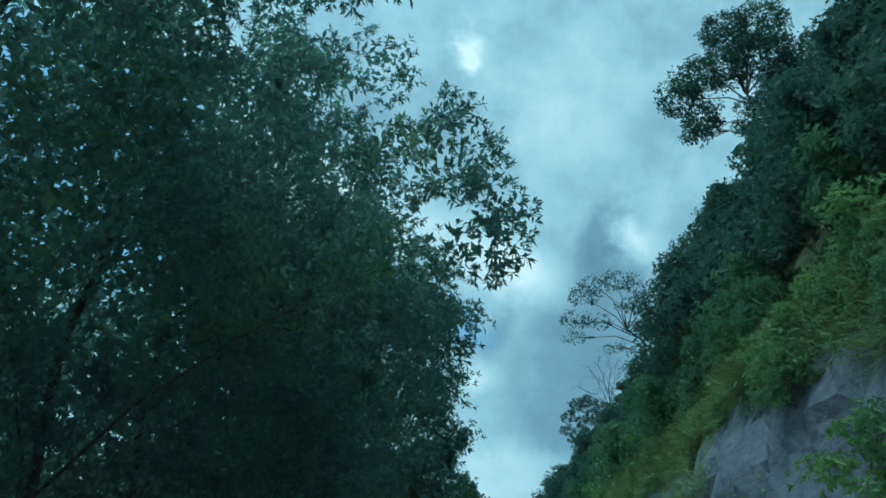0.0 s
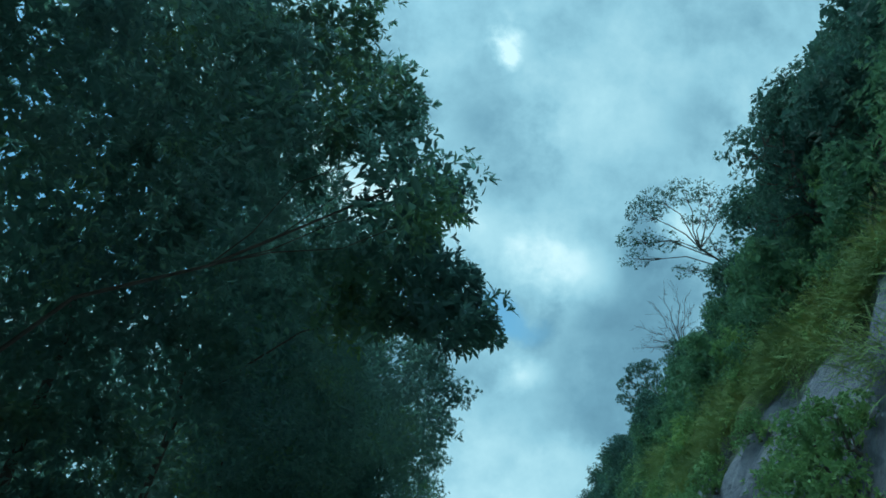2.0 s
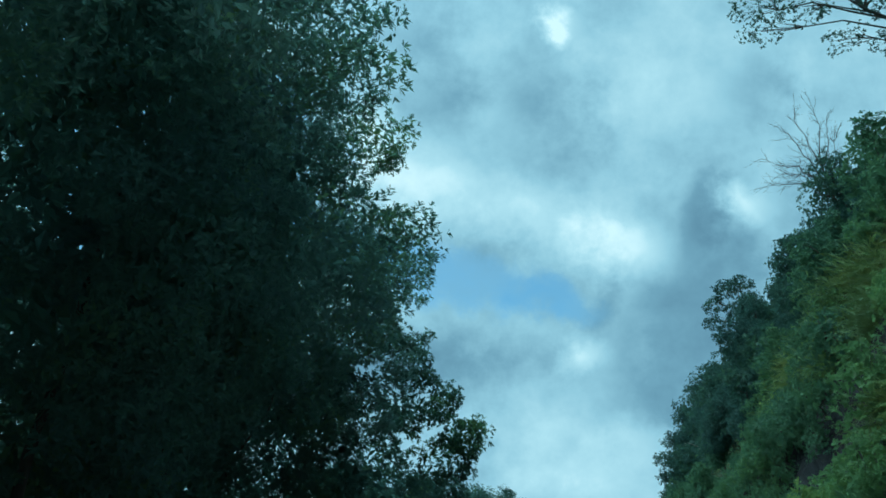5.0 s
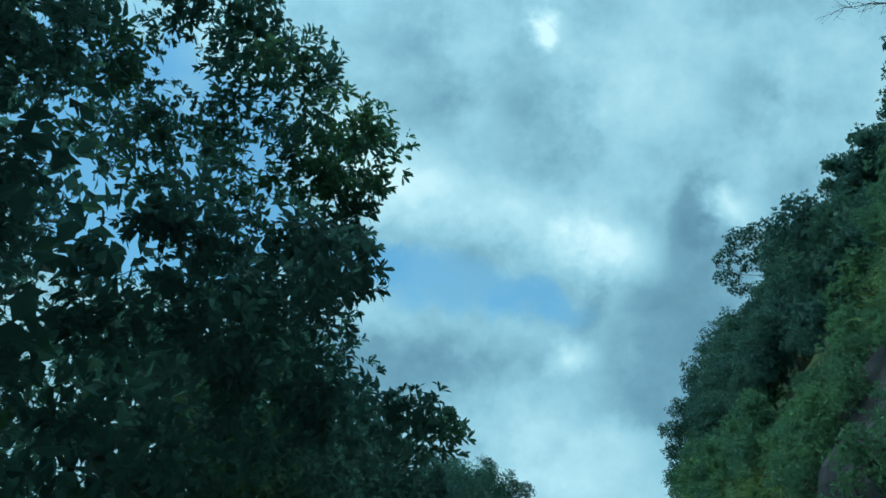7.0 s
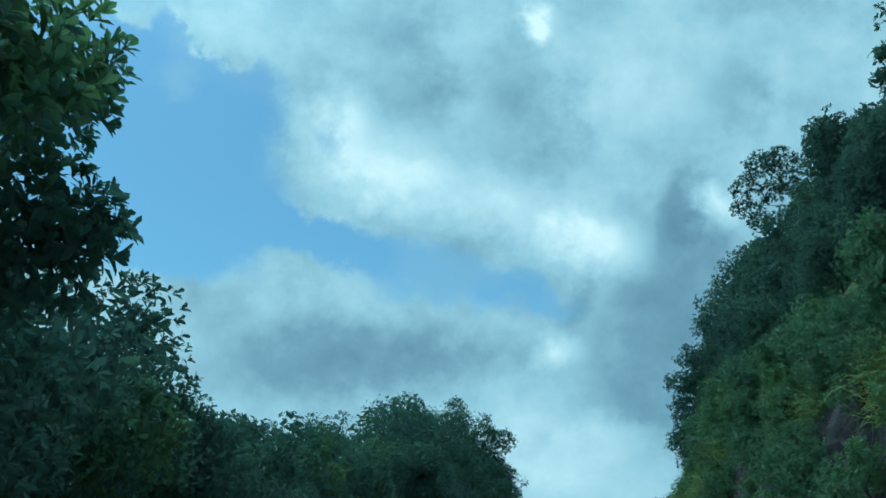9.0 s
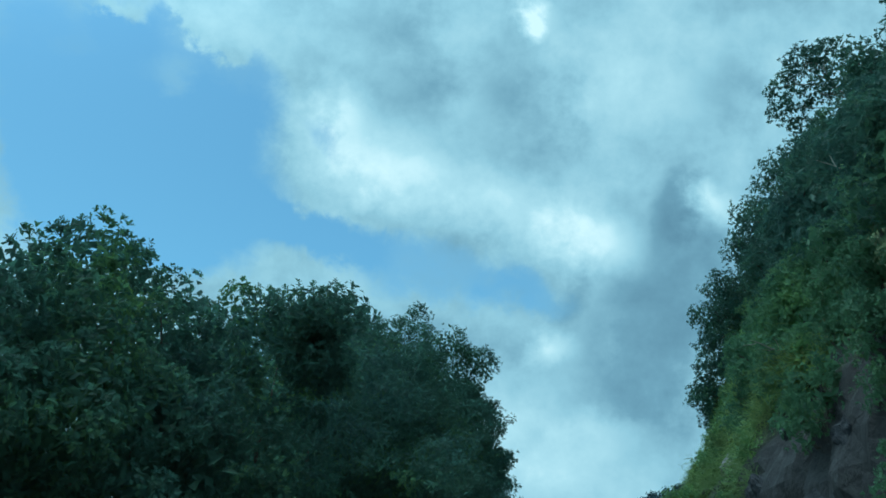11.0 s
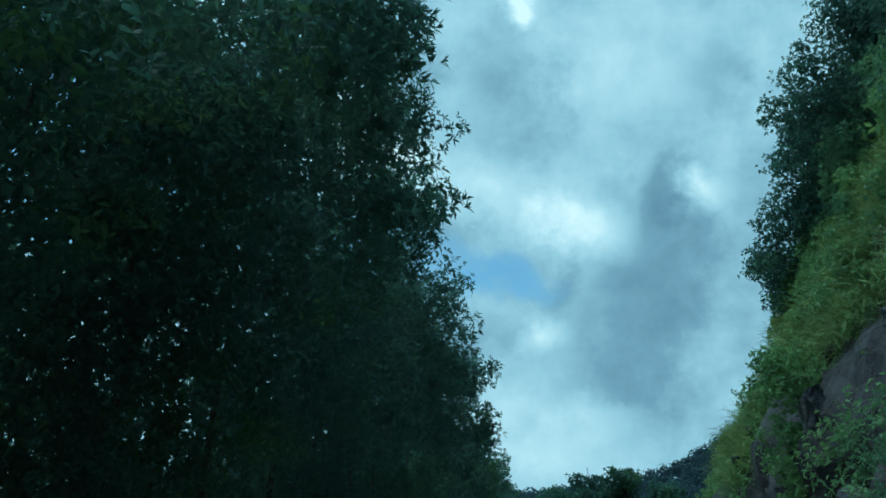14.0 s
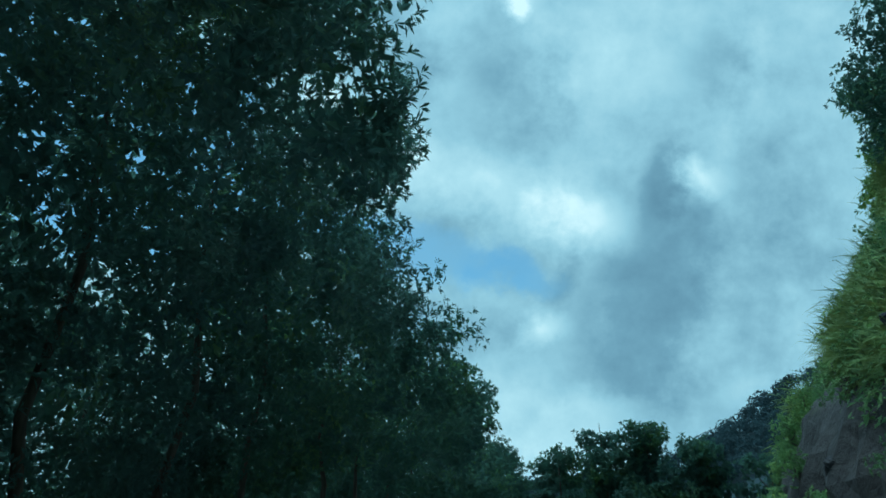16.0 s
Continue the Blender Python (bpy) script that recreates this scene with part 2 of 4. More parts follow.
# the far hill's haze is put into this bluish leaf colour
HAZY_FAR_LEAF = leaf_material("hazy_far_leaf", (0.036, 0.074, 0.089), (0.041, 0.082, 0.094), (0.048, 0.091, 0.096), 0.9, 0.45, 0.02)
BARK = bark_material("bark", (0.05, 0.045, 0.04), (0.13, 0.12, 0.10))
PALE_BARK = bark_material("pale_bark", (0.16, 0.16, 0.14), (0.32, 0.31, 0.27))
def earth_cover(m):
    """Earth and moss over the rock: in patches low down, closed above the cut."""
    N, L = m.node_tree.nodes, m.node_tree.links
    b = N["Principled BSDF"]
    bare = b.inputs["Base Color"].links[0].from_socket
    g = N.new("ShaderNodeNewGeometry")
    sep = N.new("ShaderNodeSeparateXYZ")
    L.new(g.outputs["Position"], sep.inputs[0])
    patch = noise_node(N, L, 0.35, 5)
    add = N.new("ShaderNodeMath")
    add.operation = "MULTIPLY_ADD"
    L.new(patch.outputs["Fac"], add.inputs[0])
    add.inputs[1].default_value = 14.0
    L.new(sep.outputs["Z"], add.inputs[2])
    r = N.new("ShaderNodeMapRange")
    r.interpolation_type = "SMOOTHSTEP"
    L.new(add.outputs[0], r.inputs["Value"])
    r.inputs["From Min"].default_value, r.inputs["From Max"].default_value = 15.0, 18.0
    moss = noise_node(N, L, 2.5, 6)
    mix = N.new("ShaderNodeMix")
    mix.data_type = "RGBA"
    L.new(r.outputs[0], mix.inputs["Factor"])
    L.new(bare, mix.inputs[6])
    L.new(colour_ramp(N, L, moss.outputs["Fac"], ((0.3, (0.035, 0.06, 0.025)), (0.7, (0.09, 0.13, 0.04)))), mix.inputs[7])
    L.new(mix.outputs[2], b.inputs["Base Color"])
    return m


ROCK = rock_material("rock", (0.016, 0.017, 0.020), (0.032, 0.034, 0.040), (0.070, 0.070, 0.075))
HILLSIDE = earth_cover(rock_material("hillside_ground", (0.057, 0.066, 0.084), (0.099, 0.114, 0.141), (0.158, 0.177, 0.207)))
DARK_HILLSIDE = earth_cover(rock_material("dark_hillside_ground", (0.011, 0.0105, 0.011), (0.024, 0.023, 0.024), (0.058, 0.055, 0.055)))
BLUE_ROCK = rock_material("blue_grey_rock", (0.057, 0.066, 0.084), (0.099, 0.114, 0.141), (0.158, 0.177, 0.207))
PALE_ROCK = rock_material("pale_rock", (0.20, 0.20, 0.20), (0.34, 0.33, 0.32), (0.48, 0.46, 0.44))
SOIL = plain_material("soil", (0.045, 0.05, 0.025), (0.09, 0.10, 0.045), 0.8, 0.9, 0.4)
# the unseen road surface is made pale to bounce light up under the trees
PALE_BOUNCE_ROAD = plain_material("pale_bounce_road", (0.30, 0.29, 0.27), (0.40, 0.39, 0.37), 6, 0.85, 0.3)
SIGN_RED = plain_material("sign_red", (0.15, 0.02, 0.025), (0.20, 0.03, 0.036), 3, 0.4, 0.03)
SIGN_BLUE = plain_material("sign_blue", (0.008, 0.060, 0.24), (0.014, 0.080, 0.30), 3, 0.4, 0.03)
STEEL = plain_material("galvanised_steel", (0.28, 0.29, 0.30), (0.42, 0.43, 0.44), 8, 0.45, 0.05)


# ---- the lie of the land ----
ROAD_Y = (-200, 0, 6.9, 13.8, 20.9, 24.4, 30, 35.5, 41.7, 48.7, 55.6, 62.5, 73.8, 83.8, 94, 103.7, 111.5, 300)
ROAD_X = (0, 0, -.11, -.49, -1.22, -1.7, -2.53, -3.38, -4.3, -5.29, -6.2, -7.05, -8.3, -9.35, -10.37, -11.3, -12.01, -29.7)


def road_x(y):
    return np.interp(y, ROAD_Y, ROAD_X)


def spot(y, d, z):
    """d metres to the side of the car's line, at y along the valley."""
    return Vector((float(road_x(y)) + d, y, z))


# ---- mesh helpers ----
def mesh_of(name, verts, faces_flat, sides, mat, smooth=False):
    """A mesh from arrays: verts (n, 3), and faces of one number of sides."""
    me = bpy.data.meshes.new(name)
    verts = np.asarray(verts, dtype=np.float32)
    faces_flat = np.asarray(faces_flat, dtype=np.int32).ravel()
    count = len(faces_flat) // sides
    me.vertices.add(len(verts))
    me.vertices.foreach_set("co", verts.ravel())
    me.loops.add(len(faces_flat))
    me.loops.foreach_set("vertex_index", faces_flat)
    me.polygons.add(count)
    me.polygons.foreach_set("loop_start", np.arange(count, dtype=np.int32) * sides)
    me.polygons.foreach_set("use_smooth", np.full(count, smooth))
    me.update(calc_edges=True)
    me.validate()
    me.materials.append(mat)
    return me


def part(name, data, parent, label=""):
    ob = new(name, data)
    ob.parent = parent
    return tagged(ob, label)


def unit(a):
    return a / np.maximum(np.linalg.norm(a, axis=1, keepdims=True), 1e-6)


def blades(base, way, flat, length, width, droop, sides=4):
    """Leaves from base points, each along way, its face turned to flat."""
    side = unit(np.cross(way, flat))
    face = unit(np.cross(side, way))
    L, W = length[:, None], width[:, None]
    down = np.zeros_like(base)
    down[:, 2] = -1
    tip = base + way * L + down * (droop[:, None] * L)
    fold = face * W * 0.18
    n = len(base)
    if sides == 4:
        mid = base + way * L * 0.54 + down * (droop[:, None] * L * 0.25)
        v = np.stack([base, mid + side * W * 0.5 + fold, tip, mid - side * W * 0.5 + fold], axis=1)
    else:
        m1 = base + way * L * 0.34 + down * (droop[:, None] * L * 0.08)
        m2 = base + way * L * 0.74 + down * (droop[:, None] * L * 0.45)
        v = np.stack([base, m1 + side * W * 0.34 + fold * 0.6, m2 + side * W * 0.5 + fold, tip,
                      m2 - side * W * 0.5 + fold, m1 - side * W * 0.34 + fold * 0.6], axis=1)
    return v.reshape(-1, 3), np.arange(n * sides)


def rosettes(rng, tips, axes, per, length, width, sides=4, spread=(38, 76)):
    """Whorls of leaves at twig ends."""
    n = len(tips)
    P = np.repeat(tips, per, axis=0)
    A = np.repeat(axes, per, axis=0)
    helper = np.where(np.abs(A[:, 2:3]) > 0.9, np.array([[1.0, 0, 0]]), np.array([[0, 0, 1.0]]))
    u = unit(np.cross(A, helper))
    w = np.cross(A, u)
    turn = np.tile(np.arange(per) * (2 * np.pi / per), n) + np.repeat(rng.uniform(0, 6.28, n), per) + rng.normal(0, 0.25, n * per)
    tilt = np.radians(rng.uniform(spread[0], spread[1], n * per))
    radial = u * np.cos(turn)[:, None] + w * np.sin(turn)[:, None]
    way = unit(A * np.cos(tilt)[:, None] + radial * np.sin(tilt)[:, None])
    L = length * rng.uniform(0.65, 1.15, n * per)
    back = A * (rng.uniform(-0.35, 0.1, n * per) * length)[:, None]
    return blades(P + back, way, A, L, width / length * L, rng.uniform(0.0, 0.3, n * per), sides)


def tube(points, radii, sides=6):
    """A tapered branch through the points."""
    pts = [Vector(p) for p in points]
    verts, faces = [], []
    for i, p in enumerate(pts):
        ahead = (pts[min(i + 1, len(pts) - 1)] - pts[max(i - 1, 0)]).normalized()
        u = ahead.cross(Vector((0.31, 0.9, 0.2))).normalized()
        w = ahead.cross(u)
        for k in range(sides):
            a = 2 * math.pi * k / sides
            verts.append(p + (u * math.cos(a) + w * math.sin(a)) * radii[i])
    for i in range(len(pts) - 1):
        for k in range(sides):
            a, b = i * sides + k, i * sides + (k + 1) % sides
            faces += [a, b, b + sides, a + sides]
    return np.array([tuple(v) for v in verts]), np.array(faces)


def joined(pieces):
    verts, faces, n = [], [], 0
    for v, f in pieces:
        verts.append(v)
        faces.append(np.asarray(f) + n)
        n += len(v)
    return np.concatenate(verts), np.concatenate(faces)


def wavy(rng, a, b, steps, sway):
    a, b = Vector(a), Vector(b)
    out = []
    for i in range(steps + 1):
        t = i / steps
        p = a.lerp(b, t)
        if 0 < i < steps:
            p += Vector(rng.normal(0, sway, 3))
        out.append(p)
    return out


# ---- trees ----
def facing(rng, pts, normals, length, width, sides=4):
    """Leaves that lie in the skin of a bough, each turned outwards with its neighbours."""
    n = len(pts)
    flat = unit(normals + rng.normal(0, 0.35, (n, 3)))
    way = unit(np.cross(flat, rng.normal(0, 1, (n, 3))) + (0, 0, -0.25))
    L = length * rng.uniform(0.7, 1.3, n)
    return blades(pts - way * L[:, None] * 0.5, way, flat, L, width / length * L, rng.uniform(0, 0.15, n), sides)


def clump_hearts(rng, lobes, clump, share, lean=(0, 0, 0.15)):
    """Leaf clumps over the skin of each bough: their hearts, the way out, and their sizes."""
    hearts, outs, sizes = [], [], []
    for c, r in lobes:
        area = 12.6 * (r[0] * r[1] + r[1] * r[2] + r[0] * r[2]) / 3
        m = max(5, int(share * area / (3.14 * clump * clump)))
        v = unit(unit(rng.normal(0, 1, (m, 3))) + lean)
        hearts.append(np.array(c) + v * np.array(r) * rng.uniform(0.6, 0.92, (m, 1)))
        outs.append(v)
        sizes.append(clump * rng.uniform(0.6, 1.3, m))
    return np.concatenate(hearts), np.concatenate(outs), np.concatenate(sizes)


def clump_leaves(rng, hearts, outs, sizes, tips_per, per, leaf_len, leaf_wid, sides, backs, back_len, skin_sides=4):
    """Each clump: whorls on its outer side, and a closed skin of leaves behind them."""
    k = np.repeat(np.arange(len(hearts)), tips_per)
    off = unit(unit(rng.normal(0, 1, (len(k), 3))) + outs[k] * 0.55)
    tips = hearts[k] + off * (1, 1, 0.8) * sizes[k][:, None] * rng.uniform(0.7, 1.15, (len(k), 1))
    axes = unit(off * 0.8 + outs[k] * 0.4 + (0, 0, 0.3) + rng.normal(0, 0.15, (len(k), 3)))
    whorls = rosettes(rng, tips, axes, per, leaf_len, leaf_wid, sides, (30, 70))
    k = np.repeat(np.arange(len(hearts)), backs)
    off = unit(unit(rng.normal(0, 1, (len(k), 3))) + outs[k] * 0.5)
    skin = facing(rng, hearts[k] + off * (1, 1, 0.8) * sizes[k][:, None] * rng.uniform(0.45, 0.9, (len(k), 1)), off, back_len, back_len * 0.45, skin_sides)
    return whorls, skin


def shell(rng, lobes, per_area, deep, length, width, sides=4):
    """The shaded leaves inside the boughs."""
    pts, ways = [], []
    for c, r in lobes:
        n = max(6, int(per_area * 12.6 * (r[0] * r[1] + r[1] * r[2] + r[0] * r[2]) / 3))
        v = unit(rng.normal(0, 1, (n, 3)))
        pts.append(np.array(c) + v * np.array(r) * rng.uniform(deep[0], deep[1], (n, 1)))
        ways.append(v)
    return facing(rng, np.concatenate(pts), np.concatenate(ways), length, width, sides)


def make_tree(rng, root, top, lobes, leaf, bark, leaf_len, leaf_wid, clump, cover, tips, per=7, sides=4, trunk_r=0.16, backs=8, fill=5.0,
              fill_len=0.42, limb_share=1.0, twigs=5, name="tree", lean=(0, 0, 0.15), skin_sides=4):
    """A broad-leaved tree: trunk, limbs into each bough, whorled leaves at the twig ends. All in world metres around root."""
    root = Vector(root)
    base = new(name)
    base.location = root
    rel = [((c[0] - root.x, c[1] - root.y, c[2] - root.z), r) for c, r in lobes]
    peak = Vector(top) - root
    stem = wavy(rng, (0, 0, -0.3), peak, 7, 0.14)
    v, f = tube(stem, [trunk_r * (1 - 0.85 * i / 7) + (0.06 if i == 0 else 0) for i in range(8)], 8)
    part("trunk", mesh_of("trunk", v, f, 4, bark, True), base)
    for c, r in rel:
        if rng.random() > limb_share:
            continue
        t = min(max((c[2] - 1.2) / max(peak.z, 1), 0.15), 0.9)
        k = int(t * 7)
        start = stem[k]
        path = wavy(rng, start, c, 4, 0.16)
        rise = 0.12 * (Vector(c) - start).length
        path[1].z += 0.7 * rise
        path[2].z += rise
        path[3].z += 0.6 * rise
        size = trunk_r * 0.3
        pieces = [tube(path, [size * (1 - 0.7 * i / 4) for i in range(5)], 5)]
        for _ in range(twigs):
            w = Vector(unit(rng.normal(0, 1, (1, 3)))[0])
            e = Vector(c) + Vector((w.x * r[0], w.y * r[1], w.z * r[2])) * 0.75
            pieces.append(tube(wavy(rng, path[3], e, 3, 0.06), [size * 0.3, size * 0.22, size * 0.14, 0.005], 4))
        v, f = joined(pieces)
        part("limb", mesh_of("limb", v, f, 4, bark, True), base)
    hearts, outs, sizes = clump_hearts(rng, rel, clump, cover, lean)
    (v, f), skin = clump_leaves(rng, hearts, outs, sizes, tips, per, leaf_len, leaf_wid, sides, backs, leaf_len * 1.1, skin_sides)
    part("crown", mesh_of("crown", v, f, sides, leaf), base)
    inner = shell(rng, rel, fill, (0.4, 0.85), fill_len, fill_len * 0.5, skin_sides)
    v, f = joined([skin, inner])
    part("inner_leaves", mesh_of("inner_leaves", v, f, skin_sides, leaf), base)
    return base


def roadside_lobes(rng, y0, d0, h, reach, low, width, size, cone, boughs, bough_top, tuck):
    """Boughs of a roadside tree: a leafy wall towards the road, and the dense core behind it."""
    lobes, core = [], []
    reach -= 0.2
    z = low
    while z < h:
        t = (z - low) / max(h - low, 0.1)
        if cone:
            face = reach - (0.75 * (z - 4) if z > 4 else 0.45 * (4 - z))
        else:
            face = reach + tuck * np.interp(z, (1.0, 4, 5.5, 7.0, 10.5, 13, 16), (-5.6, -5.0, -3.9, -2.2, -1.6, -1.6, -2.6))
            face -= 1.6 * max(0.0, t - 0.7) / 0.3
        for k in range(2):
            r = size * rng.uniform(0.7, 1.2) * (1.0 - 0.2 * t)
            yy = y0 + (k - 0.5) * width * 0.85 + rng.normal(0, 0.4)
            lobes.append((tuple(spot(yy, face - r + rng.normal(0, 0.3), z + rng.normal(0, 0.25))), (r, r * 1.15, r * 0.85)))
            r = size * 1.15
            core.append((tuple(spot(y0 + (k - 0.5) * width + rng.normal(0, 0.4), face - 2.5 * size + rng.normal(0, 0.3), z)), (r, r * 1.35, r)))
        r = size * 1.2
        core.append((tuple(spot(y0 + rng.normal(0, 0.4), face - 4.2 * size, z)), (r, r * 1.6, r)))
        z += size * 1.12
    # boughs that reach out over the carriageway
    for _ in range(boughs):
        r = rng.uniform(0.6, 1.0)
        lobes.append((tuple(spot(y0 + rng.uniform(-2.2, 2.2), reach - r + rng.normal(-0.1, 0.3), rng.uniform(min(5.6, bough_top - 0.6), min(bough_top, h - 1.5)))), (r * 1.25, r, r * 0.75)))
    return lobes, core


def roadside_tree(seed, y0, d0, h, reach, low=1.0, extra=(), leaf=ROADSIDE_LEAF, label="", leaf_len=0.12, sides=4, size=1.25, width=3.0, cone=False,
                  boughs=7, per=7, slim=0.28, clump=0.34, cover=0.55, tips=9, backs=16, fill=8.5, core_fill=5.5, bough_top=11.0, tuck=1.0, limbs=0.06):
    rng = np.random.default_rng(seed)
    lobes, core = roadside_lobes(rng, y0, d0, h, reach, low, width, size, cone, boughs, bough_top, tuck)
    for (y, d, z, r) in extra:
        lobes += [(tuple(spot(y, d, z)), (r, r * 1.1, r * 0.8))] * 2
    t = make_tree(rng, spot(y0, d0, 0), spot(y0 + rng.normal(0, 0.6), d0 + 0.8, h - (2.0 if cone else 0.6)), lobes, leaf, BARK, leaf_len, leaf_len * slim,
                  clump, cover, tips, per, sides, 0.12, backs, fill, leaf_len * 1.25, limbs, 4, lean=(0.35, 0, 0.1), skin_sides=sides)
    v, f = shell(rng, core, core_fill * 1.5, (0.55, 1.0), 0.27, 0.16)
    part("core_leaves", mesh_of("core_leaves", v - np.array(spot(y0, d0, 0)), f, 4, leaf), t)
    return tagged(t, label or "tall dark-green broad-leaved roadside tree leaning over the road", "tree", "roadside trees")


# ---- the large structure ----
bm = bmesh.new()
bmesh.ops.create_grid(bm, x_segments=60, y_segments=60, size=2500)
me = bpy.data.meshes.new("ground")
bm.to_mesh(me)
bm.free()
me.materials.append(SOIL)
tagged(new("ground", me), "", "", "", "structure")

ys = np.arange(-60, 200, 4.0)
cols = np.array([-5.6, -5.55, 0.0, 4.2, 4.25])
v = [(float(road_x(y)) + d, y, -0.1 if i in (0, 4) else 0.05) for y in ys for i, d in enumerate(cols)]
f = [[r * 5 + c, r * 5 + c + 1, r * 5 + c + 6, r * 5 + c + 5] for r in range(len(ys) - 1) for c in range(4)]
tagged(new("road", mesh_of("road", v, f, 4, PALE_BOUNCE_ROAD)), "", "", "", "structure")

SLOPE_Z = (-1, 0, 3, 7, 10, 14, 20, 24, 33, 44, 56, 62)
SLOPE_D = (5.6, 6.0, 7.2, 8.5, 10.1, 12.3, 16.0, 19.2, 27.5, 37.5, 52, 84)


def slope_d(y, z):
    d = np.interp(z, SLOPE_Z, SLOPE_D)
    d = d + np.interp(y, (52, 64, 74, 94, 106), (1.1, 3.0, 4.2, 3.8, 0)) * np.clip((z - 14) / 6.0, 0, 1)
    d = d + np.interp(y, (50, 60, 92, 104), (0, 2.6, 2.6, 0)) * np.clip((z - 19) / 5.0, 0, 1)
    d = d + np.where(y > 120, (y - 120) * 0.07, 0) * np.clip((z - 6) / 8.0, 0, 1) + np.where(y > 138, ((y - 138) / 5.0) ** 2, 0)
    return d


def slope_point(y, z):
    """On the cut bank and hillside beside the road, with ledges and hollows."""
    d = float(slope_d(np.array(float(y)), z))
    p = spot(y, d, z)
    n1 = noise.noise(Vector((y * 0.09, z * 0.11, 1.3)))
    n2 = noise.noise(Vector((y * 0.33, z * 0.42, 7.1)))
    n3 = noise.noise(Vector((y * 1.1, z * 0.9, 3.7)))
    n4 = abs(noise.noise(Vector((y * 0.8, z * 0.55, 11.7))))
    p.x += 1.1 * n1 + 0.55 * n2 + 0.22 * n3 - 0.7 * n4
    return p


yy = np.concatenate([np.arange(-60, 12, 4.0), np.arange(12, 150, 0.55), np.arange(150, 190, 2.0)])
zz = np.concatenate([np.arange(-1, 18, 0.45), np.arange(18, 62.5, 1.6)])
v = [tuple(slope_point(y, z)) for y in yy for z in zz]
nz = len(zz)
f = [[i * nz + j, i * nz + j + 1, (i + 1) * nz + j + 1, (i + 1) * nz + j] for i in range(len(yy) - 1) for j in range(nz - 1)]
hillside = mesh_of("hillside", v, f, 4, HILLSIDE)
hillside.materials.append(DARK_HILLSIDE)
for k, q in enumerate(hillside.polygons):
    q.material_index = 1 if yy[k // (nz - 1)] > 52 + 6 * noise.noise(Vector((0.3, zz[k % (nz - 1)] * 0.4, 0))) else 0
tagged(new("hillside", hillside), "", "", "", "structure")

# ---- roadside trees beside the outer lane ----
# the first two trees stand out of view, added to block light
LEFT_TALL = (
    (-4, -7.6, 14, -1.6), (1.5, -7.6, 14, -1.4), (6.2, -7.6, 15, -1.0), (11, -7.6, 15, -1.1), (15.5, -7.7, 15.5, -1.2),
    (20, -7.7, 16, -1.55), (24.8, -8, 16, -1.6), (30.3, -8, 16, -0.9), (35.2, -8, 16, -1.1),
    (40, -8, 16, -1.5), (44.4, -8, 15.5, -1.7), (48.4, -8, 14.5, -2.35), (51.6, -8, 13.5, -3.4))
EXTRA = {2: ((8.0, -0.75, 7.4, 0.7), (8.2, -0.35, 6.2, 0.65)), 3: ((11.2, -1.4, 6.9, 0.75), (10.6, -1.1, 5.9, 0.6), (12.5, -2.4, 8.2, 0.9), (13.0, -3.0, 9.2, 0.9), (12.0, -2.6, 7.0, 0.8)),
         4: ((15.2, -3.1, 10.2, 0.95), (15.8, -3.0, 9.0, 0.9), (16.2, -3.2, 11.4, 0.95)),
         5: ((19.7, -1.0, 5.4, 0.6), (20.4, -2.0, 9.3, 0.85), (20.0, -2.1, 10.5, 0.95), (21.0, -2.2, 8.5, 0.8)), 6: ((23.4, -0.7, 7.7, 0.5), (23.2, -0.6, 5.6, 0.6), (22.7, -1.75, 9.1, 0.7), (22.5, -1.5, 8.2, 0.6), (23.4, -0.85, 6.1, 0.65), (23.6, -1.6, 7.2, 0.8), (23.6, -1.7, 6.2, 0.8)), 7: ((30, -0.9, 8.9, 0.6), (31, -1.0, 7.0, 0.6)),
         12: ((52, -5.2, 4.4, 1.2), (52, -5.6, 6.2, 1.2), (51, -4.9, 3.3, 1.1), (53, -5.4, 5.3, 1.1), (52.5, -6.0, 7.6, 1.1), (53, -5.0, 3.2, 1.0))}
TALL_SHAPE = {8: dict(core_fill=8.0, fill=10.0), 9: dict(core_fill=8.0, fill=10.0), 0: dict(cover=0.5, tips=3), 1: dict(cover=0.6, tips=3), 6: dict(leaf_len=0.16, sides=6, slim=0.3, tips=7), 10: dict(tuck=0.6, core_fill=13.0, fill=16.0), 11: dict(tuck=0.6, core_fill=13.0, fill=16.0), 12: dict(tuck=0.6, core_fill=13.0, fill=16.0)}
for i, (y0, d0, h, reach) in enumerate(LEFT_TALL):
    roadside_tree(100 + i, y0, d0, h, reach, 1.0, EXTRA.get(i, ()), **TALL_SHAPE.get(i, {}))
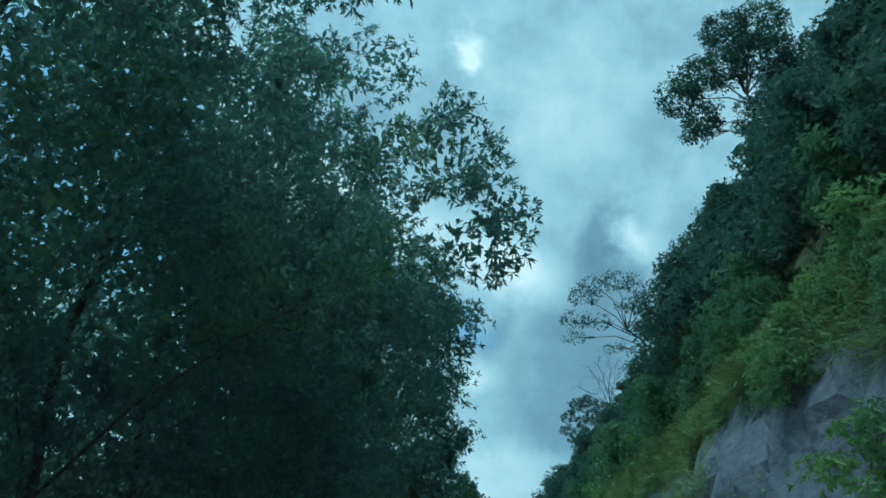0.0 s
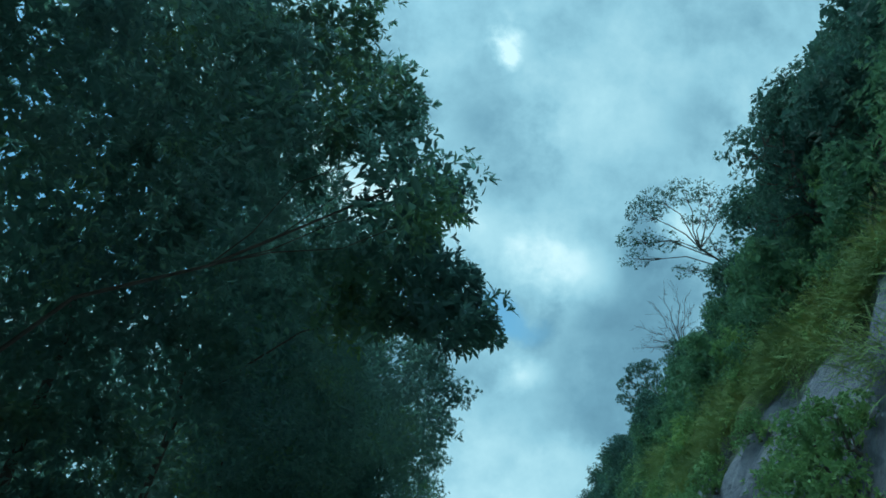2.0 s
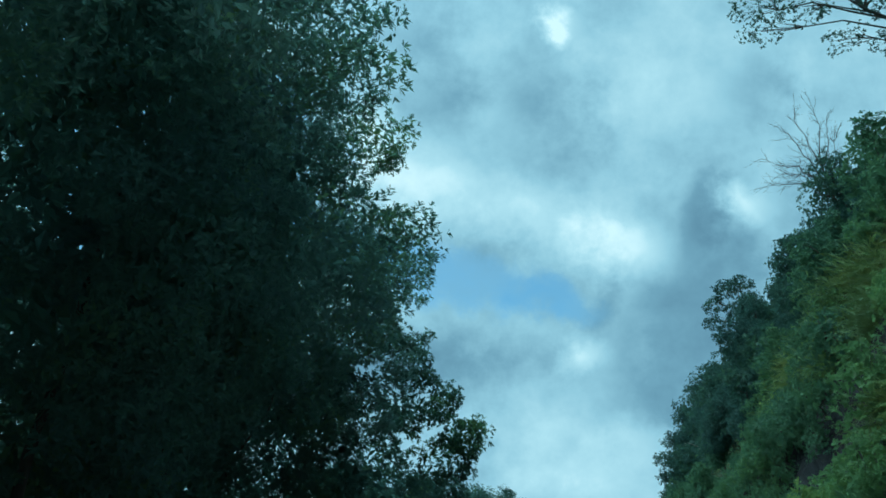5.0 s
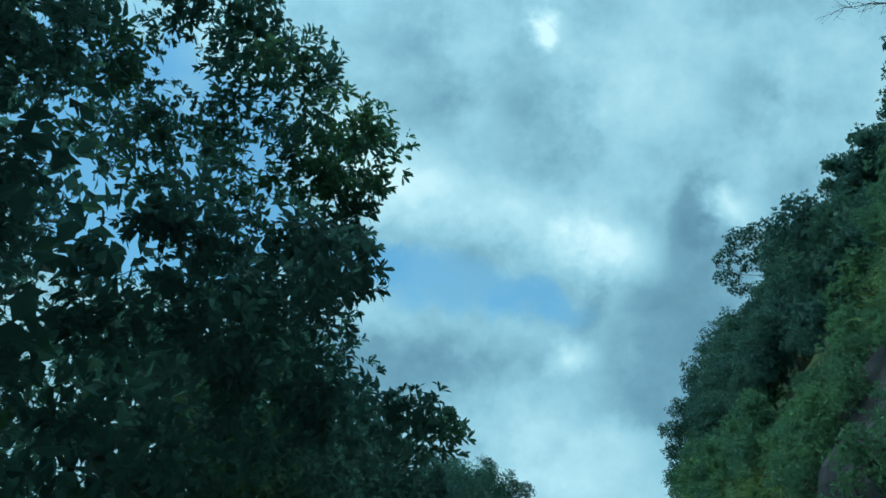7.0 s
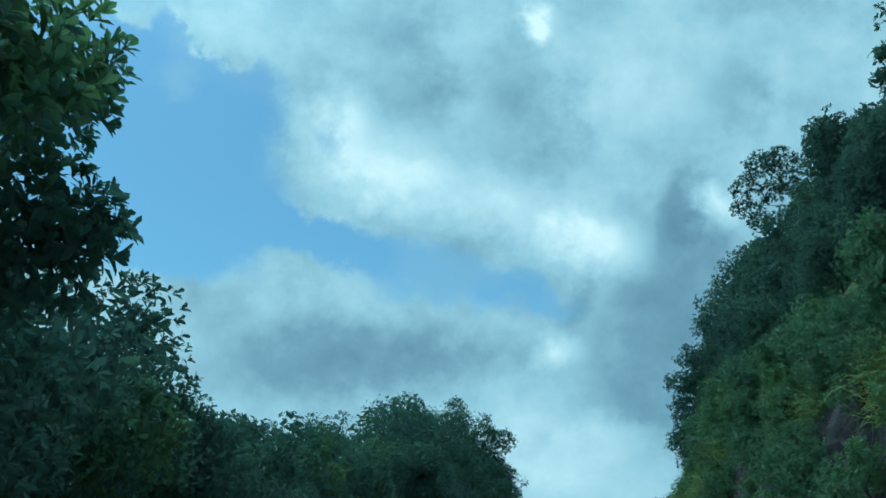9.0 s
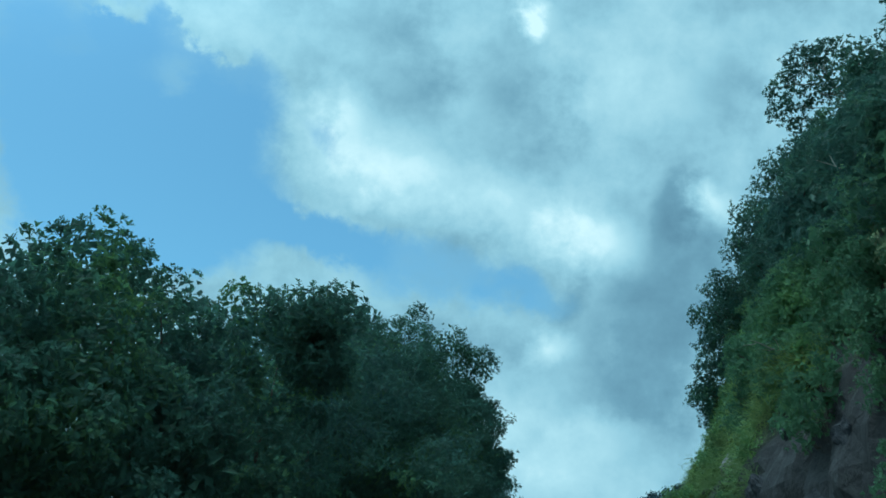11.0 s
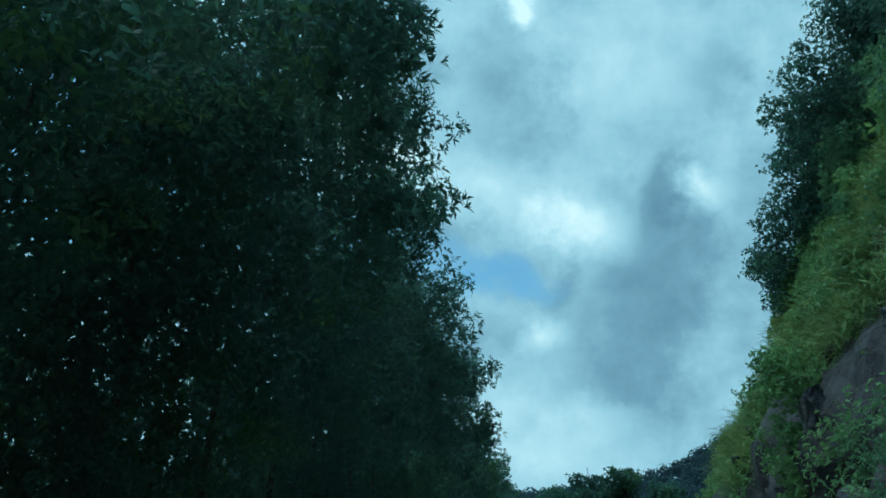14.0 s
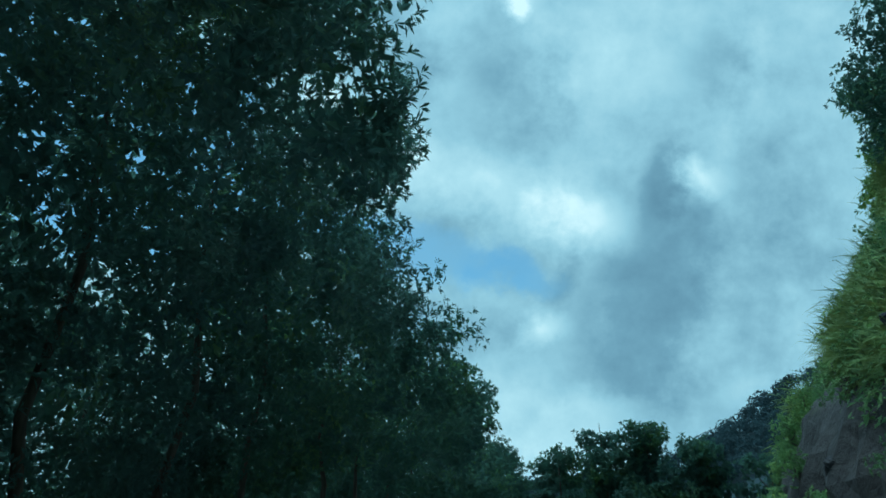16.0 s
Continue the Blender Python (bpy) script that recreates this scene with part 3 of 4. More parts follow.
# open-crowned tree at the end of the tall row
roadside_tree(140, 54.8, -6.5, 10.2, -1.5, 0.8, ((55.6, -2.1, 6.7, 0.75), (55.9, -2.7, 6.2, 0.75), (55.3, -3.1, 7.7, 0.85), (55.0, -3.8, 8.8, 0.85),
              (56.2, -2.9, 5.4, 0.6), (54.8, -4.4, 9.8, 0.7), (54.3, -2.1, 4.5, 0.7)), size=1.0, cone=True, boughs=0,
              leaf_len=0.13, sides=6, slim=0.34, clump=0.32, cover=0.5, tips=9, fill=2.5, core_fill=3.0, leaf=LOW_AND_SHADED_LEAF, label="open-crowned young roadside tree with whorled glossy leaves")
LEFT_LOW = ((57.6, -6.0, 4.2, -2.0), (60, -6.0, 6.4, -2.3), (62.6, -6.0, 7.2, -1.85), (65.2, -6, 7.0, -2.35), (67.8, -6.5, 5.0, -3.9), (70.6, -8, 5.2, -4.6),
            (73.2, -8, 5.6, -4.6), (75.8, -9, 5.4, -4.9), (78.6, -9, 5.5, -5.1), (81.4, -9, 5.8, -5.1), (84.2, -8.5, 7.0, -5.0), (87.2, -8, 8.0, -4.6), (90.2, -8, 9.0, -3.6))
EXTRA_LOW = {12: ((90.3, -4.25, 7.3, 0.75), (90.2, -4.9, 7.0, 0.8), (90.4, -4.4, 6.3, 0.8), (91.6, -4.7, 6.6, 0.8), (91.3, -5.2, 7.6, 0.8)), 0: ((56.5, -1.4, 3.5, 0.35),), 1: ((60.3, -4.6, 6.3, 0.6),), 2: ((62.8, -2.1, 3.2, 0.55), (62.8, -2.35, 4.2, 0.5), (62.7, -3.3, 5.6, 0.55)), 3: ((65.0, -2.85, 4.3, 0.6), (65.9, -3.1, 3.7, 0.45))}
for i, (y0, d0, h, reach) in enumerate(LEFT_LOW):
    roadside_tree(160 + i, y0, d0, h, reach, 0.6, EXTRA_LOW.get(i, ()), LOW_AND_SHADED_LEAF, "low spreading roadside tree with whorled glossy green leaves",
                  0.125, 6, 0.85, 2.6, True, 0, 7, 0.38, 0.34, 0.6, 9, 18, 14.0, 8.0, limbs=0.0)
LEFT_NEXT = (
    (94.6, -7.5, 8.6, -1.8), (99.4, -7.5, 9.6, -1.5), (104.2, -7.5, 12.6, -1.0), (108.6, -7.5, 13.8, -1.4), (112.8, -7.5, 16, -2.0),
    (117, -7.5, 16, -1.35), (121, -7.5, 16, -1.55), (125, -7.5, 15, -1.95), (129, -7.5, 13.5, -1.5), (133.5, -7, 12.5, -1.9), (138.5, -7, 12, -2.4),
    (144, -7, 12, -1.8), (150, -7, 12, -1.6), (157, -6, 12, -1.0), (164, -5, 11, -0.6))
EXTRA_NEXT = {0: ((95.0, -4.1, 7.6, 0.7), (94.4, -3.6, 6.6, 0.8)), 2: ((104.2, -3.0, 9.6, 0.9), (104.6, -2.6, 8.6, 0.9)), 3: ((108.6, -2.6, 12.2, 1.0), (108.4, -3.7, 13.0, 1.0), (109.0, -3.4, 11.2, 1.1)),
              5: ((117, -2.2, 7.4, 0.85), (117, -1.85, 6.0, 0.85), (118.5, -2.6, 8.8, 0.9), (117.6, -3.0, 9.8, 0.9))}
NEXT_SHAPE = {0: dict(bough_top=5.0, boughs=2), 1: dict(bough_top=7.0, boughs=5), 2: dict(bough_top=8.8), 3: dict(bough_top=11.5, boughs=12, tuck=0.8), 4: dict(bough_top=12.0, boughs=9, tuck=0.8), 5: dict(boughs=10, bough_top=9.5), 6: dict(boughs=9, bough_top=10.0), 8: dict(bough_top=7.6), 9: dict(bough_top=9.0), 10: dict(bough_top=9.5)}
for i, (y0, d0, h, reach) in enumerate(LEFT_NEXT):
    far = i > 8
    # both leaf colours here are darker than the first row's, to stand for shade
    roadside_tree(200 + i, y0, d0, h, reach, 1.0, EXTRA_NEXT.get(i, ()), LOW_AND_SHADED_LEAF if i < 4 or i > 7 else SHADED_ROW_LEAF, "", 0.22 if far else 0.115 if i < 2 else 0.14, 6 if i < 2 else 4,
                  clump=0.55 if far else 0.40, fill=17.0 if i < 2 else 11.0 if i < 4 else 8.0, core_fill=8.0 if i < 4 else 5.0, limbs=0.0, **NEXT_SHAPE.get(i, {}))
# a second row further from the road
rng = np.random.default_rng(7)
for i, y0 in enumerate(np.arange(-2, 176, 6.0)):
    h = (11.0 if 51 < y0 < 67 else 4.6 if 55 < y0 < 90 else 8.0 if 90 <= y0 < 104 else 13 if y0 < 130 else 10.5) + rng.normal(0, 0.6)
    # trees more open to the sky get the darker leaf, shade put into colour
    second_leaf = LOW_AND_SHADED_LEAF if 50 < y0 < 112 else ROADSIDE_LEAF
    lobes = []
    for z in np.arange(2.5, h, 1.9):
        for k in range(2):
            r = 1.7 * rng.uniform(0.8, 1.15)
            lobes.append((tuple(spot(y0 + (k - 0.5) * 3.2 + rng.normal(0, 0.5), -12.5 + rng.normal(0, 0.7), z)), (r, r, r * 0.85)))
    t = make_tree(rng, spot(y0, -12.5, 0), spot(y0, -12.5, h - 0.5), lobes, second_leaf, BARK, 0.2, 0.08, 0.5, 0.45, 4, 6, 4, 0.18, 7, 16.0, 0.2, 0.2, 3)
    tagged(t, "tall dark-green tree standing behind the roadside row", "tree", "trees behind the roadside row")

# trees that close the view where the road bends away
for i, (d, h) in enumerate(((1.3, 11.4), (4.3, 13.2), (7.2, 12.3), (10.5, 11.2), (14, 9.8), (18, 9.4), (-3, 11.0))):
    rng = np.random.default_rng(300 + i)
    y0 = 165 + rng.normal(0, 1.5)
    lobes = []
    for z in np.arange(1.5, h, 1.3):
        for k in range(3):
            r = 1.25 * rng.uniform(0.7, 1.15) * (1.2 - 0.45 * z / h)
            lobes.append((tuple(spot(y0 + rng.normal(0, 0.8), d + (k - 1) * 1.5 * (1.2 - 0.7 * z / h) + rng.normal(0, 0.25), z)), (r, r, r * 0.8)))
    t = make_tree(rng, spot(y0, d, 0), spot(y0, d, h), lobes, LOW_AND_SHADED_LEAF, BARK, 0.30, 0.14, 0.42, 0.9, 3, 6, 4, 0.14, 8, 6.0, 0.5, 0.2, 3)
    tagged(t, "green bushy tree at the bend of the road", "tree", "trees at the bend")


# ---- hillside growth ----
def bush_lobes(rng, w, h, n):
    """Boughs in uneven tiers round a stem, narrower to the top."""
    out = []
    for i in range(n):
        t = (i + rng.uniform(0.2, 0.8)) / n
        r = w * rng.uniform(0.20, 0.32) * (1.1 - 0.35 * t)
        a, q = i * 2.4 + rng.normal(0, 0.4), rng.uniform(0.1, 0.5) * w * (1.08 - 0.75 * t)
        out.append(((math.cos(a) * q, math.sin(a) * q, h * (0.22 + 0.72 * t)), (r, r, r * 0.62)))
    return out


def forest_tree(seed, w, h, n, leaf, leaf_len, clump, cover, label, group, bark=BARK, share=0.8, kind="tree", tips=3):
    rng = np.random.default_rng(seed)
    t = make_tree(rng, (0, 0, 0), (0, 0, h * 0.85), bush_lobes(rng, w, h, n), leaf, bark, leaf_len, leaf_len * 0.42, clump, cover, tips, 6, 4,
                  0.05 + 0.014 * h, 7, 5.0, leaf_len * 2.0, share, 3, kind)
    return tagged(t, label, kind, group)


def stand(rng, y, z, sink, s):
    """A pose on the hillside, leaning out a little; growth is scaled down in places to fit the camera's view."""
    if 54 < y < 104 and 9 < z < 32:
        s *= 0.62 if z > 16.5 else 0.72
    if y > 122 and z < 14:
        s *= 0.7
    p = slope_point(y, z) + Vector((sink, 0, 0))
    return Matrix.Translation(p) @ Euler((rng.normal(0, 0.1), -0.25 + rng.normal(0, 0.1), 0)).to_matrix().to_4x4() @ Matrix.Rotation(rng.uniform(0, 6.28), 4, "Z") @ Matrix.Scale(s, 4)


def slope_copies(kinds, places, seed, sink=0.3, scale=(0.8, 1.25)):
    """Stands the growth on the hillside, leaning out a little."""
    rng = np.random.default_rng(seed)
    first = set()
    for (y, z) in places:
        k = int(rng.integers(len(kinds)))
        m = stand(rng, y, z, sink, rng.uniform(*scale))
        if k not in first:
            first.add(k)
            kinds[k].matrix_basis = m
        else:
            copy_thing(kinds[k], Matrix.Identity(4)).matrix_basis = m


def joined_growth(name, stock, places, seed, sink, scale, mat):
    """What stands too thick to be told apart, in one mesh: crowns from a small stock, each turned and sized anew."""
    rng = np.random.default_rng(seed)
    pieces = []
    for (y, z) in places:
        m = np.array(stand(rng, y, z, sink, rng.uniform(*scale)))
        pieces.append(stock[int(rng.integers(len(stock)))] @ m[:3, :3].T + m[:3, 3])
    v = np.concatenate(pieces)
    return tagged(new(name, mesh_of(name, v, np.arange(len(v)), 4, mat)), "", "", "", "stuff")


def crown_stock(seed, w, h, n, leaf_len, clump, cover, fill):
    rng = np.random.default_rng(seed)
    lobes = bush_lobes(rng, w, h, n)
    hearts, outs, sizes = clump_hearts(rng, lobes, clump, cover)
    (a, _), (b, _) = clump_leaves(rng, hearts, outs, sizes, 3, 5, leaf_len, leaf_len * 0.42, 4, 6, leaf_len * 1.5)
    c, _ = shell(rng, lobes, fill, (0.4, 0.85), leaf_len * 2, leaf_len * 1.1)
    return np.concatenate([a, b, c])


def edge_of_woods(y):
    """The height on the slope where the grass ends and the forest begins."""
    return float(np.interp(y, WOODS_Y, WOODS_Z))


WOODS_Y = (18, 25, 40, 50, 68, 78, 88, 96, 104, 115, 126, 140)
WOODS_Z = (10.6, 10.2, 11.2, 11.6, 10.8, 7.8, 7.4, 8.2, 9.8, 13.0, 15.2, 16.6)
woods = [forest_tree(400 + i, *((3.6, 4.6, 12), (4.4, 5.4, 13), (3.0, 5.6, 11))[i % 3], FOREST_LEAF, 0.20, 0.42, 0.72, "dense dark-green forest tree on the steep hillside", "hillside trees", share=0.2) for i in range(5)]
young = [forest_tree(410 + i, 3.0, 3.4, 10, WOOD_EDGE_LEAF, 0.20, 0.42, 0.9, "mid-green leafy tree at the foot of the hillside forest", "hillside trees", share=0.2) for i in range(4)]
places, lower, rest = [], [], []
rng = np.random.default_rng(11)
for z in np.arange(6.4, 45, 2.6):
    for y in np.arange(18 + (z % 2) * 1.5, 150, 3.4):
        p = (y + rng.normal(0, 0.8), z + rng.normal(0, 0.7))
        above = z - edge_of_woods(y)
        if above < -0.6 or (y < 26 and z > 22):
            continue
        if above < 3.2 and len(lower) < 130:
            lower.append(p)
        elif z < 26 and len(places) < 200:
            places.append(p)
        elif rng.random() < 0.85:
            rest.append(p)
slope_copies(woods, places, 12, 0.2, (0.8, 1.25))
slope_copies(young, lower, 16, 0.2, (0.7, 1.25))
tagged(joined_growth("hillside_forest", [crown_stock(440 + i, 4.0, 5.2, 9, 0.34, 0.55, 0.6, 4.0) for i in range(3)], rest, 14, 0.3, (0.8, 1.25), FOREST_LEAF), "thick dark-green forest on the upper hillside", "forest")

shrubs = [forest_tree(420 + i, 2.0, 1.7, 7, SHRUB_LEAF, 0.15, 0.3, 0.9, "yellow-green leafy shrub rooted in the rocky bank", "bank shrubs", BARK, 0.15, "shrub") for i in range(4)]
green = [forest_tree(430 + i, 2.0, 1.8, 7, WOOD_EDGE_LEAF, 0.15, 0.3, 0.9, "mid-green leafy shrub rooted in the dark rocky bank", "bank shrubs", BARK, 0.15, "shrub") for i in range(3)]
places, rest = [], []
for z in np.arange(2.5, 18.5, 1.35):
    for y in np.arange(14, 146, 1.9):
        bare = noise.noise(Vector((y * 0.12, z * 0.22, 5.0)))
        if z > edge_of_woods(y) + 0.8:
            continue
        keep = (0.9 if z > edge_of_woods(y) - 0.6 else 0.5 + 0.6 * bare) if z > 9.2 else (0.55 if 52 < y < 98 and z < 7.5 else 0.85 if 64 < y < 98 else 0.55 if y > 120 or 48 < y < 65 else 0.30) + 0.9 * bare
        if 22 < y < 44:
            keep = 0.3 if z < 5.4 else keep * 0.15 if z < 10 else keep
        if y > 98 and z < 8.5:
            keep *= 0.5
        if rng.random() < keep:
            (places if len(places) < 190 and z < 12 else rest).append((y + rng.normal(0, 0.5), z + rng.normal(0, 0.4)))
slope_copies(shrubs, [q for q in places if q[0] < 58 or q[0] > 118], 13, 0.15, (0.6, 1.2))
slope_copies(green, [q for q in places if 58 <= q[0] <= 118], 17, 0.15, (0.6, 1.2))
thicket = [crown_stock(450 + i, 2.0, 1.7, 6, 0.17, 0.3, 0.9, 5.0) for i in range(4)]
tagged(joined_growth("bank_thicket", thicket, [q for q in rest if q[0] < 58 or q[0] > 118], 15, 0.15, (0.6, 1.2), SHRUB_LEAF), "low yellow-green thicket covering the steep bank", "thicket")
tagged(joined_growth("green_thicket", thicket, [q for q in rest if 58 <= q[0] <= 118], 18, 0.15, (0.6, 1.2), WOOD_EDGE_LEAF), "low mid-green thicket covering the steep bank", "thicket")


def bank_cover(name, mat, count, seed, low, high, length, width, lean, clumps):
    """Grass and creepers over the bank: countless blades in tufts."""
    rng = np.random.default_rng(seed)
    pts = []
    for _ in range(clumps):
        y, z = rng.uniform(14, 148), rng.uniform(low, high)
        if 22 < y < 44 and 5 < z < 9.5 and rng.random() < 0.94:
            continue
        if z > edge_of_woods(y) + 0.6 or (lean > 0.3 and 60 < y < 128 and rng.random() < 0.6):
            continue
        if z < 9 and noise.noise(Vector((y * 0.15, z * 0.25, 9.0))) < (0.25 if y > 52 and z < 7.5 else 0.05):
            continue
        pts.append(slope_point(y, z))
    c = np.array([tuple(p) for p in pts])
    per = count // len(c)
    base = np.repeat(c, per, axis=0) + rng.normal(0, 1, (len(c) * per, 3)) * (0.25, 0.4, 0.35)
    n = len(base)
    way = unit(rng.normal(0, 0.55, (n, 3)) + (-0.55, 0, lean))
    flat = unit(rng.normal(0, 0.5, (n, 3)) + (-0.5, 0, 0.8))
    L = length * rng.uniform(0.5, 1.3, n)
    v, f = blades(base, way, flat, L, np.full(n, width) * rng.uniform(0.6, 1.3, n), rng.uniform(0.1, 0.7, n), 4)
    return tagged(new(name, mesh_of(name, v, f, 4, mat)), "", "", "", "stuff")


tagged(bank_cover("bank_grass", GRASS_LEAF, 190000, 21, 6.0, 18, 0.85, 0.024, 0.6, 3200), "long yellow-green grass hanging over the rocky bank", "grass")
tagged(bank_cover("bank_creepers", SHRUB_LEAF, 70000, 22, 3, 18.5, 0.2, 0.1, 0.15, 2400), "low leafy creepers covering the bank", "creeper")


# ---- single trees that stand out from the hillside ----
def lone_tree(seed, root, top, lobes, clump, cover, fill, label, leaf_len=0.3, bark=BARK, trunk_r=0.2, twigs=9, leaf=FOREST_LEAF, tips=4, backs=4):
    rng = np.random.default_rng(seed)
    t = make_tree(rng, spot(*root), spot(*top), [(tuple(spot(y, d, z)), (r, r, r * flatness)) for y, d, z, r, flatness in lobes], leaf, bark,
                  leaf_len, leaf_len * 0.4, clump, cover, tips, 6, 4, trunk_r, backs, fill, leaf_len * 1.6, 1.0, twigs)
    return tagged(t, label, "tree", "lone hillside trees")


lone_tree(501, (67.5, 22.6, 23.6), (66.6, 16.0, 30.0), (
    (66.4, 12.0, 30.0, 1.5, 0.5), (66.0, 13.0, 32.2, 1.6, 0.5), (66.8, 14.4, 33.6, 1.7, 0.5), (66.4, 16.4, 34.0, 1.6, 0.5),
    (66.2, 11.8, 28.2, 1.0, 0.4), (67.0, 14.4, 30.0, 1.3, 0.4), (66.0, 16.6, 31.0, 1.2, 0.4), (66.5, 15.4, 27.2, 0.9, 0.5), (66.2, 18.0, 33.0, 1.3, 0.45), (66.4, 17.6, 29.0, 1.3, 0.45), (66.6, 18.8, 31.4, 1.4, 0.45), (66.5, 17.4, 26.8, 1.0, 0.5)),
    0.36, 0.85, 0.6, "slender tree with a thin open crown leaning out of the slope", 0.15)
lone_tree(502, (127, 28.0, 32.6), (127, 21.6, 40), (
    (127, 19.6, 36.6, 1.4, 0.7), (127, 19.8, 38.8, 1.5, 0.7), (126.6, 21.4, 40.6, 1.7, 0.7), (127.4, 23.2, 41.0, 1.7, 0.8),
    (127, 20.2, 34.9, 1.1, 0.6), (127, 22.0, 37.6, 1.4, 0.7), (127.2, 24.2, 38.8, 1.7, 0.8)),
    0.42, 0.8, 1.6, "pale-stemmed tree with an airy crown on the ridge", 0.26, PALE_BARK)
lone_tree(503, (37.5, 21.4, 25.6), (36.6, 16.8, 32), (
    (36, 13.0, 30.6, 1.35, 0.8), (36, 14.0, 29.0, 1.25, 0.8), (36, 14.2, 32.0, 1.4, 0.7), (36.4, 16.2, 32.8, 1.6, 0.7), (36.4, 18.4, 33.4, 1.9, 0.8),
    (36.6, 19.6, 31.6, 1.8, 0.8), (35.6, 13.4, 27.6, 0.8, 0.8), (36.8, 18.0, 29.4, 1.9, 0.8), (37, 20.4, 28.2, 2.2, 0.8), (37, 21.4, 33.4, 2.0, 0.8), (36.4, 16.6, 35.4, 1.7, 0.8), (36.8, 19.0, 36.2, 2.0, 0.8)),
    0.4, 1.7, 9.0, "dark tree reaching out from the top of the hillside", 0.15, tips=6, backs=10)

lone_tree(504, (135, 16.0, 15.0), (134, 13.8, 20.5), (
    (135.5, 12.6, 17.6, 1.5, 0.8), (134.5, 13.2, 19.6, 1.7, 0.8), (133, 14.2, 21.6, 1.8, 0.8), (131, 15.0, 23.4, 1.9, 0.8), (136.5, 13.2, 16.2, 1.1, 0.8),
    (133.5, 14.6, 19.0, 1.7, 0.8), (131, 15.0, 21.5, 1.8, 0.8)), 0.46, 1.4, 10.0, "dense dark-green tree overhanging the end of the bank", 0.19, tips=5, backs=8)
lone_tree(505, (41, 14.0, 15.6), (40.4, 11.6, 20.4), (
    (40, 10.8, 19.2, 1.2, 0.7), (40, 11.2, 17.6, 1.2, 0.7), (40.5, 12.4, 20.6, 1.5, 0.7), (40.3, 11.0, 16.2, 1.0, 0.7), (41, 12.6, 18.6, 1.6, 0.8),
    (40.8, 13.4, 22.0, 1.4, 0.7), (41, 12.8, 16.6, 1.4, 0.8)), 0.42, 0.8, 5.0, "dense dark-green tree leaning out over the bank", 0.18)
lone_tree(508, (71.6, 17.0, 17.4), (71.2, 15.2, 22), (
    (71, 14.3, 21.4, 1.1, 0.7), (71, 15.0, 22.8, 1.1, 0.7), (71.3, 15.8, 22.0, 1.5, 0.8), (71, 14.2, 19.9, 1.0, 0.7), (71.4, 16.6, 20.4, 1.6, 0.8)),
    0.42, 1.1, 8.0, "dense dark-green tree leaning out over the bank", 0.17, tips=5, backs=8)
lone_tree(507, (127, 16.0, 17.8), (126.6, 14.4, 25), (
    (126, 11.5, 20.4, 1.3, 0.7), (126, 12.8, 22.4, 1.4, 0.7), (126, 14.4, 25.0, 1.5, 0.7), (126.4, 16.2, 27.6, 1.7, 0.7), (126.5, 13.8, 20.8, 1.6, 0.8),
    (126.5, 15.6, 23.6, 1.8, 0.8), (126, 11.4, 18.6, 1.0, 0.7)), 0.46, 1.3, 10.0, "dense dark-green tree leaning out over the bank", 0.19, tips=5, backs=8)
lone_tree(506, (121, 20.2, 22.5), (120.4, 15.6, 28), (
    (120, 13.2, 23.2, 1.3, 0.7), (120.4, 14.0, 24.8, 1.5, 0.7), (120, 15.2, 26.6, 1.6, 0.7), (120.6, 16.6, 28.2, 1.7, 0.7), (120.8, 15.6, 23.4, 1.7, 0.8),
    (121, 17.4, 25.6, 1.8, 0.8), (120.6, 13.4, 21.6, 1.1, 0.7)), 0.5, 0.8, 5.0, "dense dark-green tree leaning out over the bank", 0.22)


def bare_tree(seed, root, fork, tips, label):
    rng = np.random.default_rng(seed)
    r0 = spot(*root)
    base = new("bare_tree")
    base.location = r0
    top = spot(*fork) - r0
    v, f = tube(wavy(rng, (0.2, 0, -0.4), top, 6, 0.08), [0.13, 0.12, 0.11, 0.10, 0.09, 0.085, 0.08], 7)
    part("trunk", mesh_of("trunk", v, f, 4, BARK, True), base)
    for tip in tips:
        e = spot(*tip) - r0
        path = wavy(rng, top, e, 6, 0.12)
        pieces = [tube(path, [0.05, 0.042, 0.033, 0.025, 0.018, 0.012, 0.006], 5)]
        for k in range(16):
            i = 1 + k % 5
            a = path[i].lerp(path[i + 1], rng.random())
            w = ((path[i + 1] - path[i]).normalized() + Vector(rng.normal(0, 0.45, 3))).normalized()
            twig = wavy(rng, a, a + w * rng.uniform(0.5, 1.4), 3, 0.06)
            pieces.append(tube(twig, [0.013, 0.010, 0.007, 0.004], 4))
            for q in (1, 2):
                w2 = (w + Vector(rng.normal(0, 0.6, 3))).normalized()
                pieces.append(tube(wavy(rng, twig[q], twig[q] + w2 * rng.uniform(0.25, 0.6), 2, 0.03), [0.007, 0.005, 0.003], 4))
        v, f = joined(pieces)
        part("limb", mesh_of("limb", v, f, 4, BARK, True), base)
    return tagged(base, label, "tree", "lone hillside trees")


bare_tree(510, (75, 16.6, 16.6), (75, 16.3, 24.4), ((75, 13.3, 24.6), (75.4, 13.6, 26.6), (75, 14.6, 28.2), (75.3, 15.7, 29.4), (75, 16.6, 29.6), (75.5, 17.4, 29.0), (74.6, 14.2, 25.0), (75.2, 17.6, 27.4)),
          "leafless grey tree with fine bare twigs on the slope")


